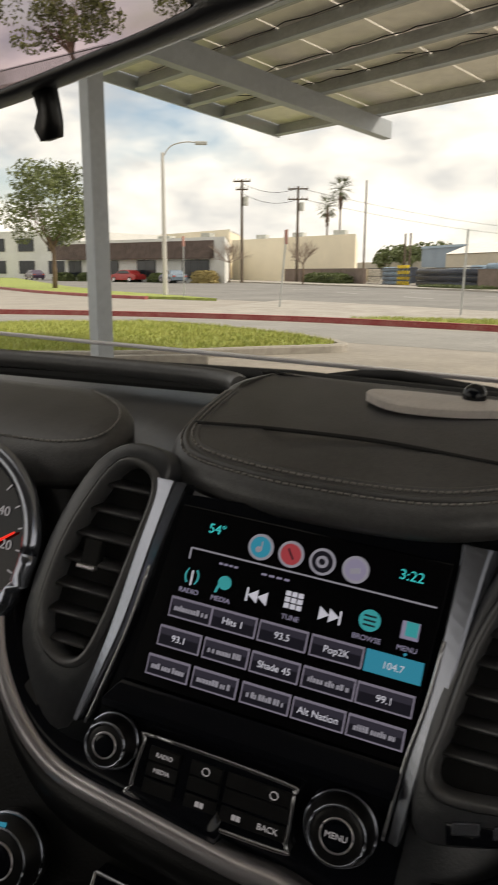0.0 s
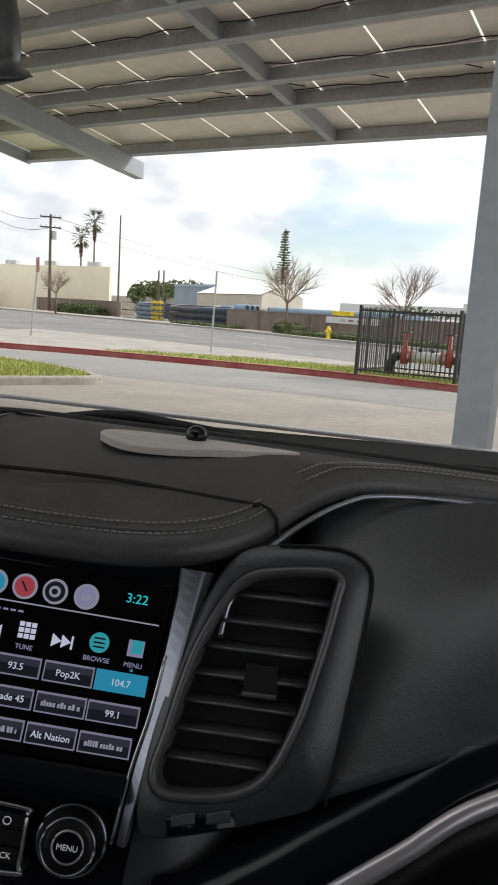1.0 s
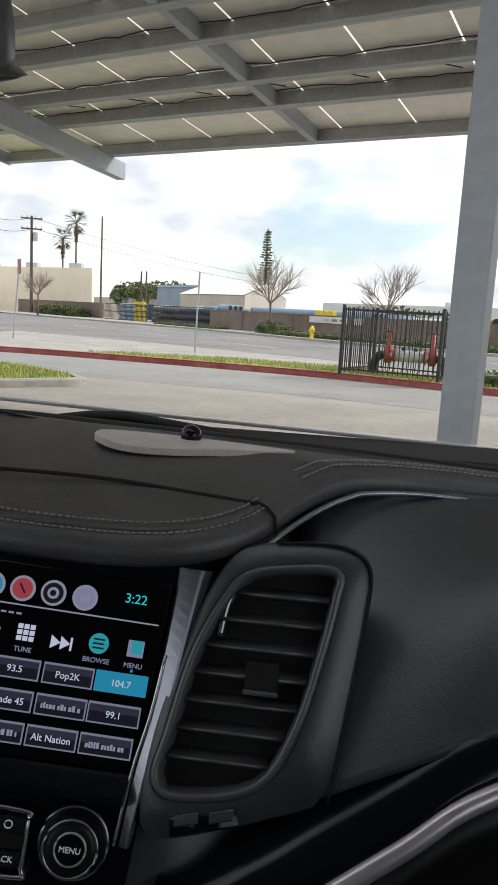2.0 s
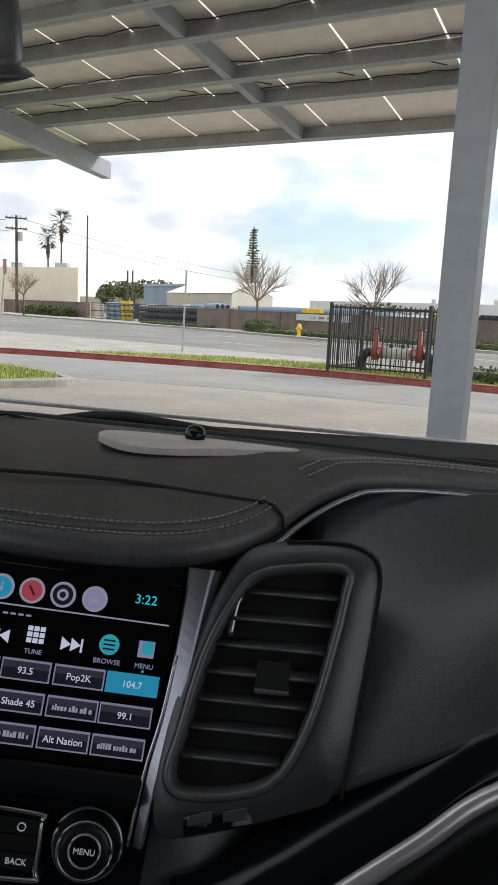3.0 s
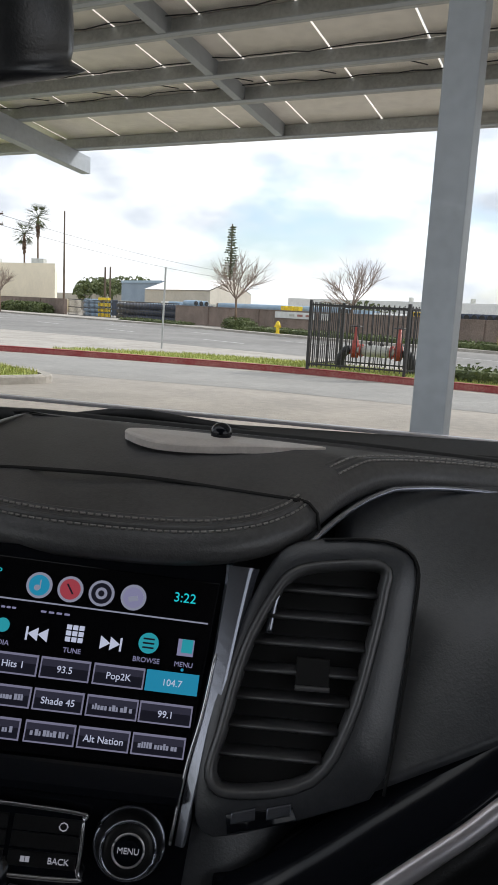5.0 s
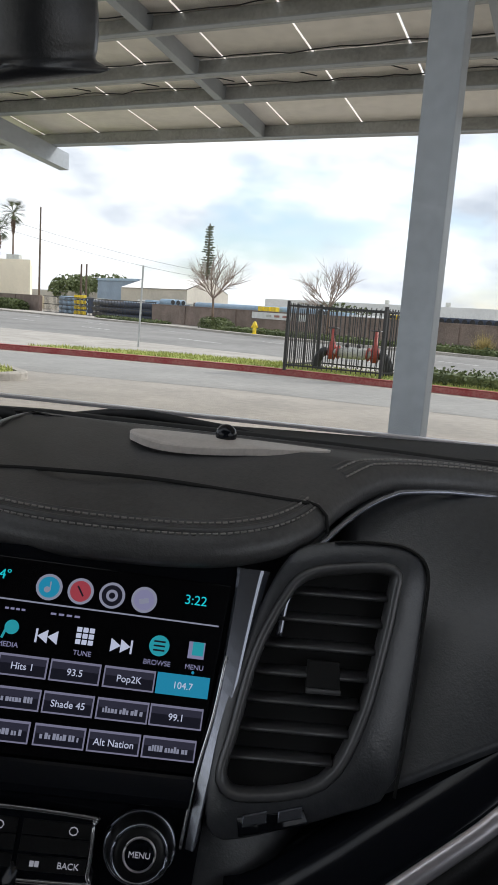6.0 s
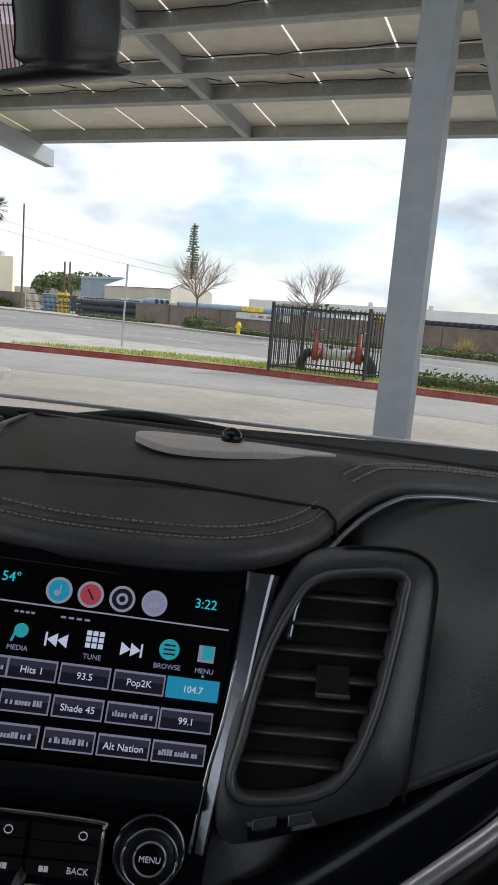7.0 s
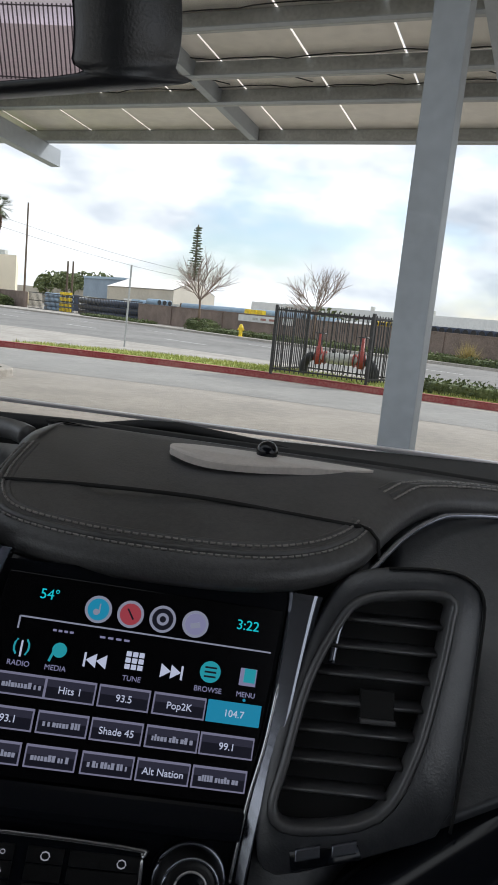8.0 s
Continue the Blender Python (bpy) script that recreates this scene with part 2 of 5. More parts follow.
def written(name, text, size, at, m, material, parent, depth=0.0003, align="CENTER"):
    cu = bpy.data.curves.new(name, "FONT")
    cu.body, cu.size, cu.extrude, cu.align_x, cu.align_y = text, size, depth, align, "CENTER"
    tmp = new(name, cu)
    bpy.context.view_layer.update()
    me = bpy.data.meshes.new_from_object(tmp.evaluated_get(bpy.context.evaluated_depsgraph_get()))
    bpy.data.objects.remove(tmp)
    me.transform(m @ Matrix.Translation(at))
    me.materials.clear()
    me.materials.append(material)
    ob = new(name, me)
    ob.parent = parent
    ob.matrix_parent_inverse = parent.matrix_world.inverted()
    return ob


# ---- ground, road, kerbs ----
def sheet(name, pts, z, material, label, category, thick=0.0):
    bm = bmesh.new()
    top = [bm.verts.new((x, y, z)) for x, y in pts]
    bm.faces.new(top)
    if thick:
        low = [bm.verts.new((x, y, z - thick)) for x, y in pts]
        bm.faces.new(low[::-1])
        for k in range(len(pts)):
            bm.faces.new((top[k - 1], top[k], low[k], low[k - 1]))
    return tagged(mesh_ob(name, bm, material), label, category, kind="structure")


sheet("ground", [(-2500, -2500), (2500, -2500), (2500, 2500), (-2500, 2500)], 0, ASPHALT, "worn tan concrete parking lot ground", "ground", 0.5)
KERB = [(-34, 6), (-25, 12.5), (-17, 16.5), (-12, 17.7), (-8, 17.9), (-5, 17.5), (-2.2, 16.95), (0, 16.25), (2, 15.2), (4.3, 14.1), (9, 11.6), (16, 7.0), (26, 0)]
NEAR = [(34, -3), (20, 6), (11, 12.6), (4, 18.6), (0, 21.2), (-7, 25.6), (-13.5, 28.8), (-20, 31.6), (-28, 36.4), (-40, 46), (-60, 64), (-110, 110)]
FAR = [(50, 2), (22, 23), (9.8, 33.6), (-0.3, 41), (-11.5, 54), (-22.5, 63), (-44, 80.5), (-110, 140)]
sheet("road", [*NEAR, *FAR[::-1]], 0.004, ROAD, "grey asphalt street with worn lanes", "road")
sheet("drive_aisle", [(-34, 5.8), (-24, 12.2), (-16.6, 16.1), (-11.9, 17.3), (-8, 17.5), (-5, 17.1), (-2.2, 16.5), (0, 15.8), (2, 14.8), (4.3, 13.6), (9, 11.2),
                      (16, 6.6), (14, 4), (7, 8.6), (3, 11), (-1, 12.4), (-4.4, 12.9), (-9, 13.9), (-14, 12), (-26, 4)], 0.003, DRIVE, "patched grey asphalt driving aisle", "pavement")
for name, off, off2, label in (("lane_line", 4.5, 4.62, "worn white dashed lane line on the street"), ("lane_line", 9.5, 9.62, "worn white dashed lane line on the street")):
    for k in range(7):
        u = 6 + k * 9.0
        a = Vector((10.44 + 0.72 * off, 10.05 + 0.693 * off, 0))
        p, q = a + Vector((-0.693, 0.72, 0)) * u, a + Vector((-0.693, 0.72, 0)) * (u + 3)
        w = Vector((0.72, 0.693, 0)) * 0.12
        sheet(name, [p[:2], q[:2], (q + w)[:2], (p + w)[:2]], 0.009, ROADPAINT, label, "road marking")


def kerb(name, line, width, height, material, label, closed=False, face=None):
    pts = smooth_curve([(*p, 0) for p in line], 4, closed)
    prof = [(0, -0.05), (0, height - 0.025), (0.02, height), (width, height), (width, -0.05)]
    rings = []
    n = len(pts)
    for k, p in enumerate(pts):
        a, b = (pts[(k - 1) % n], pts[(k + 1) % n]) if closed else (pts[max(k - 1, 0)], pts[min(k + 1, n - 1)])
        d = (b - a).normalized()
        side = Vector((-d.y, d.x, 0))
        rings.append([p + side * u + Vector((0, 0, z)) for u, z in prof])
    if closed:
        rings.append(rings[0])
    return tagged(mesh_ob(name, rings_mesh(rings, True, not closed), material), label, "kerb", kind="structure")


kerb("kerb_red", KERB[::-1], -0.16, 0.14, KERB_RED, "long red-painted concrete kerb along the aisle")
verge = [(x, y + 0.12) for x, y in KERB[3:]] + NEAR[:7]
sheet("verge", verge, 0.125, CONCRETE, "pale concrete pavement between kerb and street", "pavement", 0.2)
sheet("verge_left", [(-16.8, 28.9), (-23, 29.6), (-33, 34.7), (-43, 41.5), (-62, 56), (-110, 96), (-110, 109), (-60, 63.6), (-40, 45.6), (-28, 36), (-20, 31.2)], 0.12, GRASS_SOIL,
      "grass parkway beside the street", "verge", 0.2)
kerb("kerb_red_far", [(-110, 95), (-62, 55.4), (-43, 41), (-33, 34.3), (-25, 30.2), (-20.5, 28.6)], 0.2, 0.15, KERB_RED, "red-painted kerb of the far driveway")
sheet("far_pavement", [(x + 0.1, y + 0.1) for x, y in FAR] + [(-105, 146), (-40, 86), (-18, 66.5), (-7, 56.5), (4, 44.5), (14, 35.8), (27, 26), (55, 6)], 0.13, CONCRETE,
      "pale concrete pavement across the street", "pavement", 0.2)


def blades(name, inside, z, n, h, label, material, box4):
    rng = random.Random(len(name) + n)
    bm = bmesh.new()
    made = 0
    while made < n:
        x, y = rng.uniform(box4[0], box4[2]), rng.uniform(box4[1], box4[3])
        if not inside(x, y):
            continue
        made += 1
        a, hh = rng.uniform(0, 6.28), h * rng.uniform(0.5, 1.2)
        dx, dy, lx, ly = math.cos(a) * 0.012, math.sin(a) * 0.012, rng.uniform(-0.03, 0.03), rng.uniform(-0.03, 0.03)
        vs = [bm.verts.new(p) for p in ((x - dx, y - dy, z - 0.01), (x + dx, y + dy, z - 0.01), (x + lx, y + ly, z + hh))]
        bm.faces.new(vs)
    return tagged(mesh_ob(name, bm, material), label, "grass", kind="stuff")


def in_poly(poly):
    def test(x, y):
        hit = False
        for k in range(len(poly)):
            (x0, y0), (x1, y1) = poly[k - 1], poly[k]
            if (y0 > y) != (y1 > y) and x < (x1 - x0) * (y - y0) / (y1 - y0) + x0:
                hit = not hit
        return hit
    return test


ISLAND = [(-10.6, 6.2), (-8.3, 7.7), (-6.95, 8.5), (-5.98, 9.4), (-5.0, 10.5), (-4.25, 11.35), (-4.5, 12.0), (-5.6, 12.95), (-8, 14.2), (-10.3, 14.7), (-12.6, 13.2), (-14.5, 10.5)]
kerb("island_kerb", ISLAND, 0.17, 0.13, CONCRETE, "pale concrete kerb round the grass island", closed=True)
GI = inset2(ISLAND, 0.16)
sheet("island_turf", GI, 0.12, GRASS_SOIL, "mown grass island in the parking lot", "lawn", 0.1)
blades("island_grass", in_poly(GI), 0.12, 22000, 0.075, "short bright green lawn grass", GRASS, (-14.5, 5.2, -4.2, 14.8))
STRIP = [(-6.6, 17.95), (-2.2, 17.2), (0, 16.5), (2.2, 15.35), (4.4, 14.3), (8, 12.4), (8.5, 13.2), (4.6, 15.9), (2.0, 17.3), (0, 18.6), (-3, 19.1), (-6.0, 18.6)]
sheet("verge_turf", STRIP, 0.14, GRASS_SOIL, "narrow grass strip behind the red kerb", "lawn", 0.1)
blades("verge_grass", in_poly(STRIP), 0.14, 9000, 0.07, "short grass behind the red kerb", GRASS, (-6.6, 12, 8.5, 19.1))
for k, (x, y, a) in enumerate([(-5.95, 8.5, 36), (-8.3, 6.75, 36)]):
    tagged(mesh_ob("wheel_stop", boxed((x, y, 0.07), (1.5, 0.17, 0.14), Matrix.Rotation(radians(a), 4, "Z"), 0.03), CONCRETE), "weathered concrete wheel stop on the lot", "wheel stop", "wheel stops")

# ---- carport: beams run along BD, purlins along ED ----
ED, BD, CP = Vector((0.9327, -0.3611, 0)), Vector((0.3611, 0.9327, 0)), Vector((0.152, 0.706, 0))
TURN = Matrix.Rotation(math.atan2(ED.y, ED.x), 4, "Z")


def roof_at(s, b, dz=0.0):
    return CP + ED * s + BD * b + Vector((0, 0, 3.62 + 0.107 * (8.85 - b) + dz))


PITCH = TURN @ Matrix.Rotation(-math.atan(0.107), 4, "X")
carport = thing("solar_carport", "grey steel carport roofed with solar panels", "carport")


def beam(s, b0, b1, w, h0, h1, dz, name, label=""):
    rings = []
    for b, h in ((b0, h0), (b1, h1)):
        c = roof_at(s, b, dz)
        rings.append([c + ED * u + Vector((0, 0, z)) for u, z in ((-w / 2, 0), (w / 2, 0), (w / 2, -h), (-w / 2, -h))])
    part(name, rings_mesh(rings), STEEL, carport, label)


for s in (-7.86, -0.85, 6.15, 13.15):
    beam(s, -1.5, 9.15, 0.17, 0.42, 0.25, -0.005, "main_beam", "deep tapered steel beam")
for s in (-4.3, 2.7, 9.6):
    beam(s, -1.2, 8.8, 0.10, 0.20, 0.20, 0.21, "rafter")
for s in (-7.86, -0.85, 6.15):
    c = CP + ED * (s - 0.05) + BD * 3.9
    part("column", boxed((c.x, c.y, 1.94), (0.21, 0.21, 3.86), TURN, 0.012), STEEL, carport, "square grey steel column")
    part("base_plate", boxed((c.x, c.y, 0.015), (0.4, 0.4, 0.03), TURN, 0.005), GALV, carport)
S0, S1 = -10.05, 13.5
for b in (8.85, 7.62, 6.92, 5.95, 5.25, 4.2, 3.4, 2.3, 1.5, 0.4, -0.4):
    p, q = roof_at(S0, b, 0.075), roof_at(S1, b, 0.075)
    part("purlin", boxed((p + q) / 2 + Vector((0, 0, 0.015)), (S1 - S0, 0.05, 0.18), PITCH, 0.004), GALV, carport)
    lip = roof_at((S0 + S1) / 2, b - 0.055, 0.008)
    part("purlin_flange", boxed(lip, (S1 - S0, 0.085, 0.012), PITCH), STEEL, carport)
for b0, b1 in ((8.9, -0.9),):
    beam(S0 - 0.04, b1, b0, 0.05, 0.20, 0.20, 0.19, "end_trim")
rows_b = [(8.92, 6.92), (6.90, 4.90), (4.88, 2.88), (2.86, 0.86), (0.84, -0.9)]
for b0, b1 in rows_b:
    for k in range(23):
        s = S0 + 0.5 + k * 1.02
        part("solar_panel", boxed(roof_at(s, (b0 + b1) / 2, 0.205), (0.996, b0 - b1 + 0.018, 0.035), PITCH), PANEL, carport)
rng = random.Random(4)
for b in (7.5, 6.8, 5.85):
    pts, s = [], -9.6
    while s < 9:
        pts.append(roof_at(s, b + rng.uniform(-0.03, 0.03), 0.160 + rng.uniform(-0.02, 0.012)))
        s += rng.uniform(0.15, 0.3)
    part("cable", tube(bmesh.new(), pts, 0.0065, 5), CABLE, carport)
for k in range(14):
    s = -9.2 + k * 1.02
    part("junction_box", boxed(roof_at(s, 7.25, 0.215), (0.12, 0.07, 0.03), PITCH, 0.004), CABLE, carport)
    a = roof_at(s - 0.05, 7.22, 0.20)
    part("cable_loop", tube(bmesh.new(), [a, a + ED * -0.05 + Vector((0, 0, -0.07)), roof_at(s + 0.03, 7.44, 0.17)], 0.007, 5), CABLE, carport)


# ---- fence cage with backflow pipes ----
def picket_fence(parent, p, q, h, step=0.105, r=0.009, post=True, gate=False):
    p, q = Vector(p), Vector(q)
    d = (q - p).normalized()
    m = Matrix.Rotation(math.atan2(d.y, d.x), 4, "Z")
    for z in (0.12, h - 0.06):
        part("rail", boxed((p + q) / 2 + Vector((0, 0, z)), ((q - p).length, 0.03, 0.035), m), IRON, parent)
    n = int((q - p).length / step)
    for k in range(1, n):
        c = p + (q - p) * k / n
        part("picket", boxed(c + Vector((0, 0, h / 2 + 0.03)), (r * 2, r * 2, h - 0.06), m), IRON, parent)
    if post:
        part("post", boxed(p + Vector((0, 0, h / 2 + 0.02)), (0.06, 0.06, h + 0.04), m), IRON, parent)


cage = thing("fence_cage", "black iron picket cage round backflow pipes", "fence", (1, 17, 0.13))
CA, CB, CC, CD = (-0.15, 16.2, 0.13), (1.88, 15.55, 0.13), (2.88, 16.7, 0.13), (0.62, 17.85, 0.13)
for a, b in ((CA, CB), (CB, CC), (CC, CD), (CD, CA)):
    picket_fence(cage, a, b, 1.46)
valve = thing("backflow_valve", "red and grey backflow pipe assembly in the cage", "pipes", (1.4, 16.7, 0.13))
vx = Vector((0.93, -0.36, 0))
vo = Vector((1.36, 16.65, 0.13))
for sgn in (-1, 1):
    a = vo + vx * 0.62 * sgn
    part("elbow", tube(bmesh.new(), smooth_curve([a + vx * 0.2 * sgn, a + vx * 0.2 * sgn + Vector((0, 0, 0.25)), a + vx * 0.1 * sgn + Vector((0, 0, 0.42)), a + Vector((0, 0, 0.45))], 4), 0.10, 12), CABLE, valve, "black elbow pipe", True)
    part("gate_valve", tube(bmesh.new(), [a + Vector((0, 0, z)) - vx * 0.12 * sgn for z in (0.28, 0.36, 0.37, 0.6, 0.62, 0.66, 0.68, 0.98)], [0.08, 0.10, 0.12, 0.09, 0.07, 0.075, 0.045, 0.035], 12), PIPE_RED, valve, "red gate valve", True)
    part("hand_wheel", tube(bmesh.new(), [a - vx * 0.12 * sgn + Vector((0.13 * math.cos(t), 0.13 * math.sin(t), 0.98)) for t in [k * math.pi / 6 for k in range(13)]], 0.014, 6), IRON, valve)
    part("flange", tube(bmesh.new(), [a + vx * -0.25 * sgn + Vector((0, 0, 0.45)), a + vx * -0.29 * sgn + Vector((0, 0, 0.45))], 0.15, 14), PIPE_RED, valve)
part("pipe_body", tube(bmesh.new(), [vo + vx * u + Vector((0, 0, 0.45)) for u in (-0.5, -0.3, -0.28, 0.28, 0.3, 0.5)], [0.09, 0.09, 0.13, 0.13, 0.09, 0.09], 14), PIPE_GREY, valve, "", True)
for u in (-0.15, 0.12):
    part("test_cock", tube(bmesh.new(), [vo + vx * u + Vector((0, 0, z)) for z in (0.55, 0.62, 0.66)], [0.04, 0.055, 0.03], 8), IRON, valve)


# ---- plants ----
def leaf_cloud(bm, rng, c, rad, n, size):
    for _ in range(n):
        while True:
            v = Vector((rng.uniform(-1, 1), rng.uniform(-1, 1), rng.uniform(-1, 1)))
            if 0.15 < v.length < 1:
                break
        v = v.normalized() * v.length ** 0.5
        p = Vector(c) + Vector((v.x * rad[0], v.y * rad[1], v.z * rad[2]))
        a = Vector((rng.gauss(0, 1), rng.gauss(0, 1), rng.gauss(0, 1))).normalized() * size * rng.uniform(0.6, 1.3)
        b = a.cross(Vector((rng.gauss(0, 1), rng.gauss(0, 1), rng.gauss(0, 1)))).normalized() * size * 0.55
        bm.faces.new([bm.verts.new(p + q) for q in (a, b, -a, -b)])


def branches(bm, rng, p, d, length, r, depth, tips, spread=0.5, up=0.12, sides=5, forks=(2, 3, 3)):
    pts, radii = [p], [r]
    for k in range(3):
        d = (d + Vector((rng.gauss(0, 0.10), rng.gauss(0, 0.10), rng.gauss(0, 0.06) + up))).normalized()
        pts.append(pts[-1] + d * length / 3)
        radii.append(r * (1 - 0.17 * (k + 1)))
    tube(bm, pts, radii, sides, False)
    if depth == 0:
        tips.append(pts[-1])
        return
    for _ in range(rng.choice(forks)):
        a = Vector((rng.gauss(0, 1), rng.gauss(0, 1), rng.gauss(0, 0.5))).normalized()
        branches(bm, rng, pts[rng.choice((2, 3, 3))], (d + a * spread).normalized(), length * rng.uniform(0.62, 0.85), max(0.013, radii[-1] * 0.72), depth - 1, tips, spread, up, max(3, sides - 1), forks)


def leafy_tree(at, height, crown_r, seed, label):
    rng = random.Random(seed)
    t = thing("tree", label, "tree", at)
    o = Vector(at)
    bm, tips = bmesh.new(), []
    tube(bm, [o, o + Vector((0.05, 0, height * 0.2)), o + Vector((0, 0.05, height * 0.38))], [height * 0.022, height * 0.017, height * 0.015], 9)
    for k in range(6):
        a = k * 1.05 + rng.uniform(-0.3, 0.3)
        branches(bm, rng, o + Vector((0, 0, height * rng.uniform(0.27, 0.38))), Vector((math.cos(a) * 0.7, math.sin(a) * 0.7, 0.9)).normalized(), height * 0.2, height * 0.011, 2, tips, 0.6)
    part("trunk", bm, BARK, t, "brown trunk and limbs", True)
    bm = bmesh.new()
    for _ in range(46):
        a, u, e = rng.uniform(0, 6.28), rng.uniform(0.1, 1) ** 0.5, rng.uniform(-0.8, 1)
        w = math.sqrt(max(0, 1 - (e * 0.9) ** 2)) * crown_r * u
        c = o + Vector((math.cos(a) * w, math.sin(a) * w, height * 0.66 + e * height * 0.28))
        q = rng.uniform(0.09, 0.16) * height
        leaf_cloud(bm, rng, c, (q, q, q * 0.8), 130, height * 0.016)
    part("crown", bm, LEAF, t, "dense green leaves with gaps")
    return t


def bare_tree(at, height, seed, label, crown=0.36):
    """A pruned street tree: a short trunk, limbs fanning out of a fork, and many fine upright twigs."""
    rng = random.Random(seed)
    t = thing("bare_tree", label, "tree", at, "bare street trees")
    o = Vector(at)
    fork, rad = o + Vector((0, 0.02, height * 0.41)), height * crown
    part("trunk", tube(bmesh.new(), [o, o + Vector((0.03, 0, height * 0.2)), fork + Vector((0, 0, 0.03))], [height * 0.022, height * 0.018, height * 0.016], 8), BARK, t, "", True)
    bm = bmesh.new()

    def limb(p, d, length, r, level):
        pts, radii, dd = [p], [r], d.copy()
        for k in range(4):
            dd = (dd + Vector((rng.gauss(0, 0.09), rng.gauss(0, 0.09), 0.055 + rng.gauss(0, 0.06)))).normalized()
            pts.append(pts[-1] + dd * length / 4)
            radii.append(r * (1 - 0.16 * (k + 1)))
        tube(bm, pts, radii, 5 - level, False)
        if level == 2:
            return
        for k in range((7, 6)[level]):
            q = pts[1].lerp(pts[2], rng.random()) if k < 2 else pts[2].lerp(pts[4], rng.random())
            a = Vector((rng.gauss(0, 1), rng.gauss(0, 1), rng.gauss(0, 0.6))).normalized()
            limb(q, (dd + a * 0.62).normalized(), rad * (0.62, 0.46)[level] * rng.uniform(0.7, 1.15), r * 0.5, level + 1)

    for k in range(8):
        a, e = k * 0.785 + rng.uniform(-0.3, 0.3), rng.uniform(0.1, 1.3)
        d = Vector((math.cos(a) * math.cos(e), math.sin(a) * math.cos(e), math.sin(e)))
        limb(fork, d, rad * rng.uniform(0.85, 1.1), height * 0.0095, 0)
    part("limbs", bm, TWIG, t, "bare thin branches")
    return t


def hedge(at, size, turn, label, material=HEDGE, dense=900, leaf=0.06):
    rng = random.Random(int(at[0] * 10) + 7)
    t = thing("hedge", label, "hedge", at)
    bm = bmesh.new()
    m = Matrix.Translation(at) @ Matrix.Rotation(turn, 4, "Z")
    for _ in range(dense):
        f = rng.choice("tfbes")
        x, y, z = rng.uniform(-0.5, 0.5), rng.uniform(-0.5, 0.5), rng.uniform(0, 1)
        if f == "t": z = 1
        if f == "f": y = -0.5
        if f == "b": y = 0.5
        if f == "e": x = rng.choice((-0.5, 0.5))
        z -= (abs(x) * 2) ** 6 * 0.25 + (abs(y) * 2) ** 6 * 0.2
        p = m @ Vector((x * size[0], y * size[1], max(0, z) * size[2])) + Vector((rng.gauss(0, 0.03), rng.gauss(0, 0.03), rng.gauss(0, 0.04)))
        a = Vector((rng.gauss(0, 1), rng.gauss(0, 1), rng.gauss(0, 1))).normalized() * leaf * rng.uniform(0.8, 1.6)
        b = a.cross(Vector((rng.gauss(0, 1), rng.gauss(0, 1), rng.gauss(0, 1)))).normalized() * leaf * 0.8
        bm.faces.new([bm.verts.new(p + q) for q in (a, b, -a, -b)])
    part("foliage", bm, material, t)
    core = boxed((0, 0, size[2] * 0.42), (size[0] * 0.92, size[1] * 0.86, size[2] * 0.84), None, min(size) * 0.12)
    bmesh.ops.transform(core, matrix=m, verts=core.verts[:])
    part("core", core, material, t)
    return t


def palm(at, height, crown, seed, label):
    rng = random.Random(seed)
    t = thing("palm_tree", label, "palm tree", at, "tall fan palms")
    o, top = Vector(at), Vector(at) + Vector((0.4, 0, height))
    part("trunk", tube(bmesh.new(), [o, (o + top) / 2 + Vector((0.2, 0, 0)), top], [0.42, 0.3, 0.27], 8), BARK, t)
    bm = bmesh.new()
    for k in range(46):
        a, e = rng.uniform(0, 6.28), rng.uniform(-1.0, 1.2)
        d = Vector((math.cos(a) * math.cos(e), math.sin(a) * math.cos(e), math.sin(e)))
        stem = top + d * crown * 0.5
        tube(bm, [top, stem], 0.05, 3, False)
        side = d.cross(Vector((0, 0, 1))).normalized()
        for j in range(-5, 6):
            f = (d + side * j * 0.16 + Vector((0, 0, -0.12 - 0.03 * abs(j)))).normalized() * crown * 0.55
            w = f.cross(d.cross(side)).normalized() * 0.07
            bm.faces.new([bm.verts.new(q) for q in (stem - w, stem + w, stem + f)])
    part("crown", bm, PALMLEAF, t, "fan-shaped fronds")
    bm = bmesh.new()
    leaf_cloud(bm, rng, top + Vector((0, 0, -crown * 0.75)), (0.55, 0.55, crown * 0.6), 220, 0.35)
    part("skirt", bm, BARK, t, "dead brown frond skirt")
    return t


leafy_tree((-36.8, 40.6, 0.1), 8.4, 3.0, 3, "broad leafy green street tree on the parkway")
bare_tree((-5.45, 50.2, 0.12), 4.9, 11, "bare pruned street tree beside the brown wall", 0.38)
bare_tree((2.0, 42.6, 0.12), 4.45, 12, "bare round-headed street tree behind the cage", 0.38)
bare_tree((-29.5, 67.5, 0.12), 4.6, 13, "small bare street tree before the cream building", 0.33)
bare_tree((-40.5, 72.5, 0.12), 5.2, 14, "small bare street tree near the office", 0.33)
palm((-83, 216, 0), 25.4, 4.6, 21, "tall thin fan palm with a green crown")
palm((-89.5, 222, 0), 21.0, 4.6, 22, "shorter fan palm with a brown skirt")
rng = random.Random(9)
mono = thing("tower_pine", "cell tower dressed as a thin pine", "cell tower", (-16.4, 139.5, 0))
mo = Vector((-16.4, 139.5, 0))
part("mast", rod(mo, mo + Vector((0, 0, 17.2)), 0.3, 8, 0.12), POLE, mono)
bm = bmesh.new()
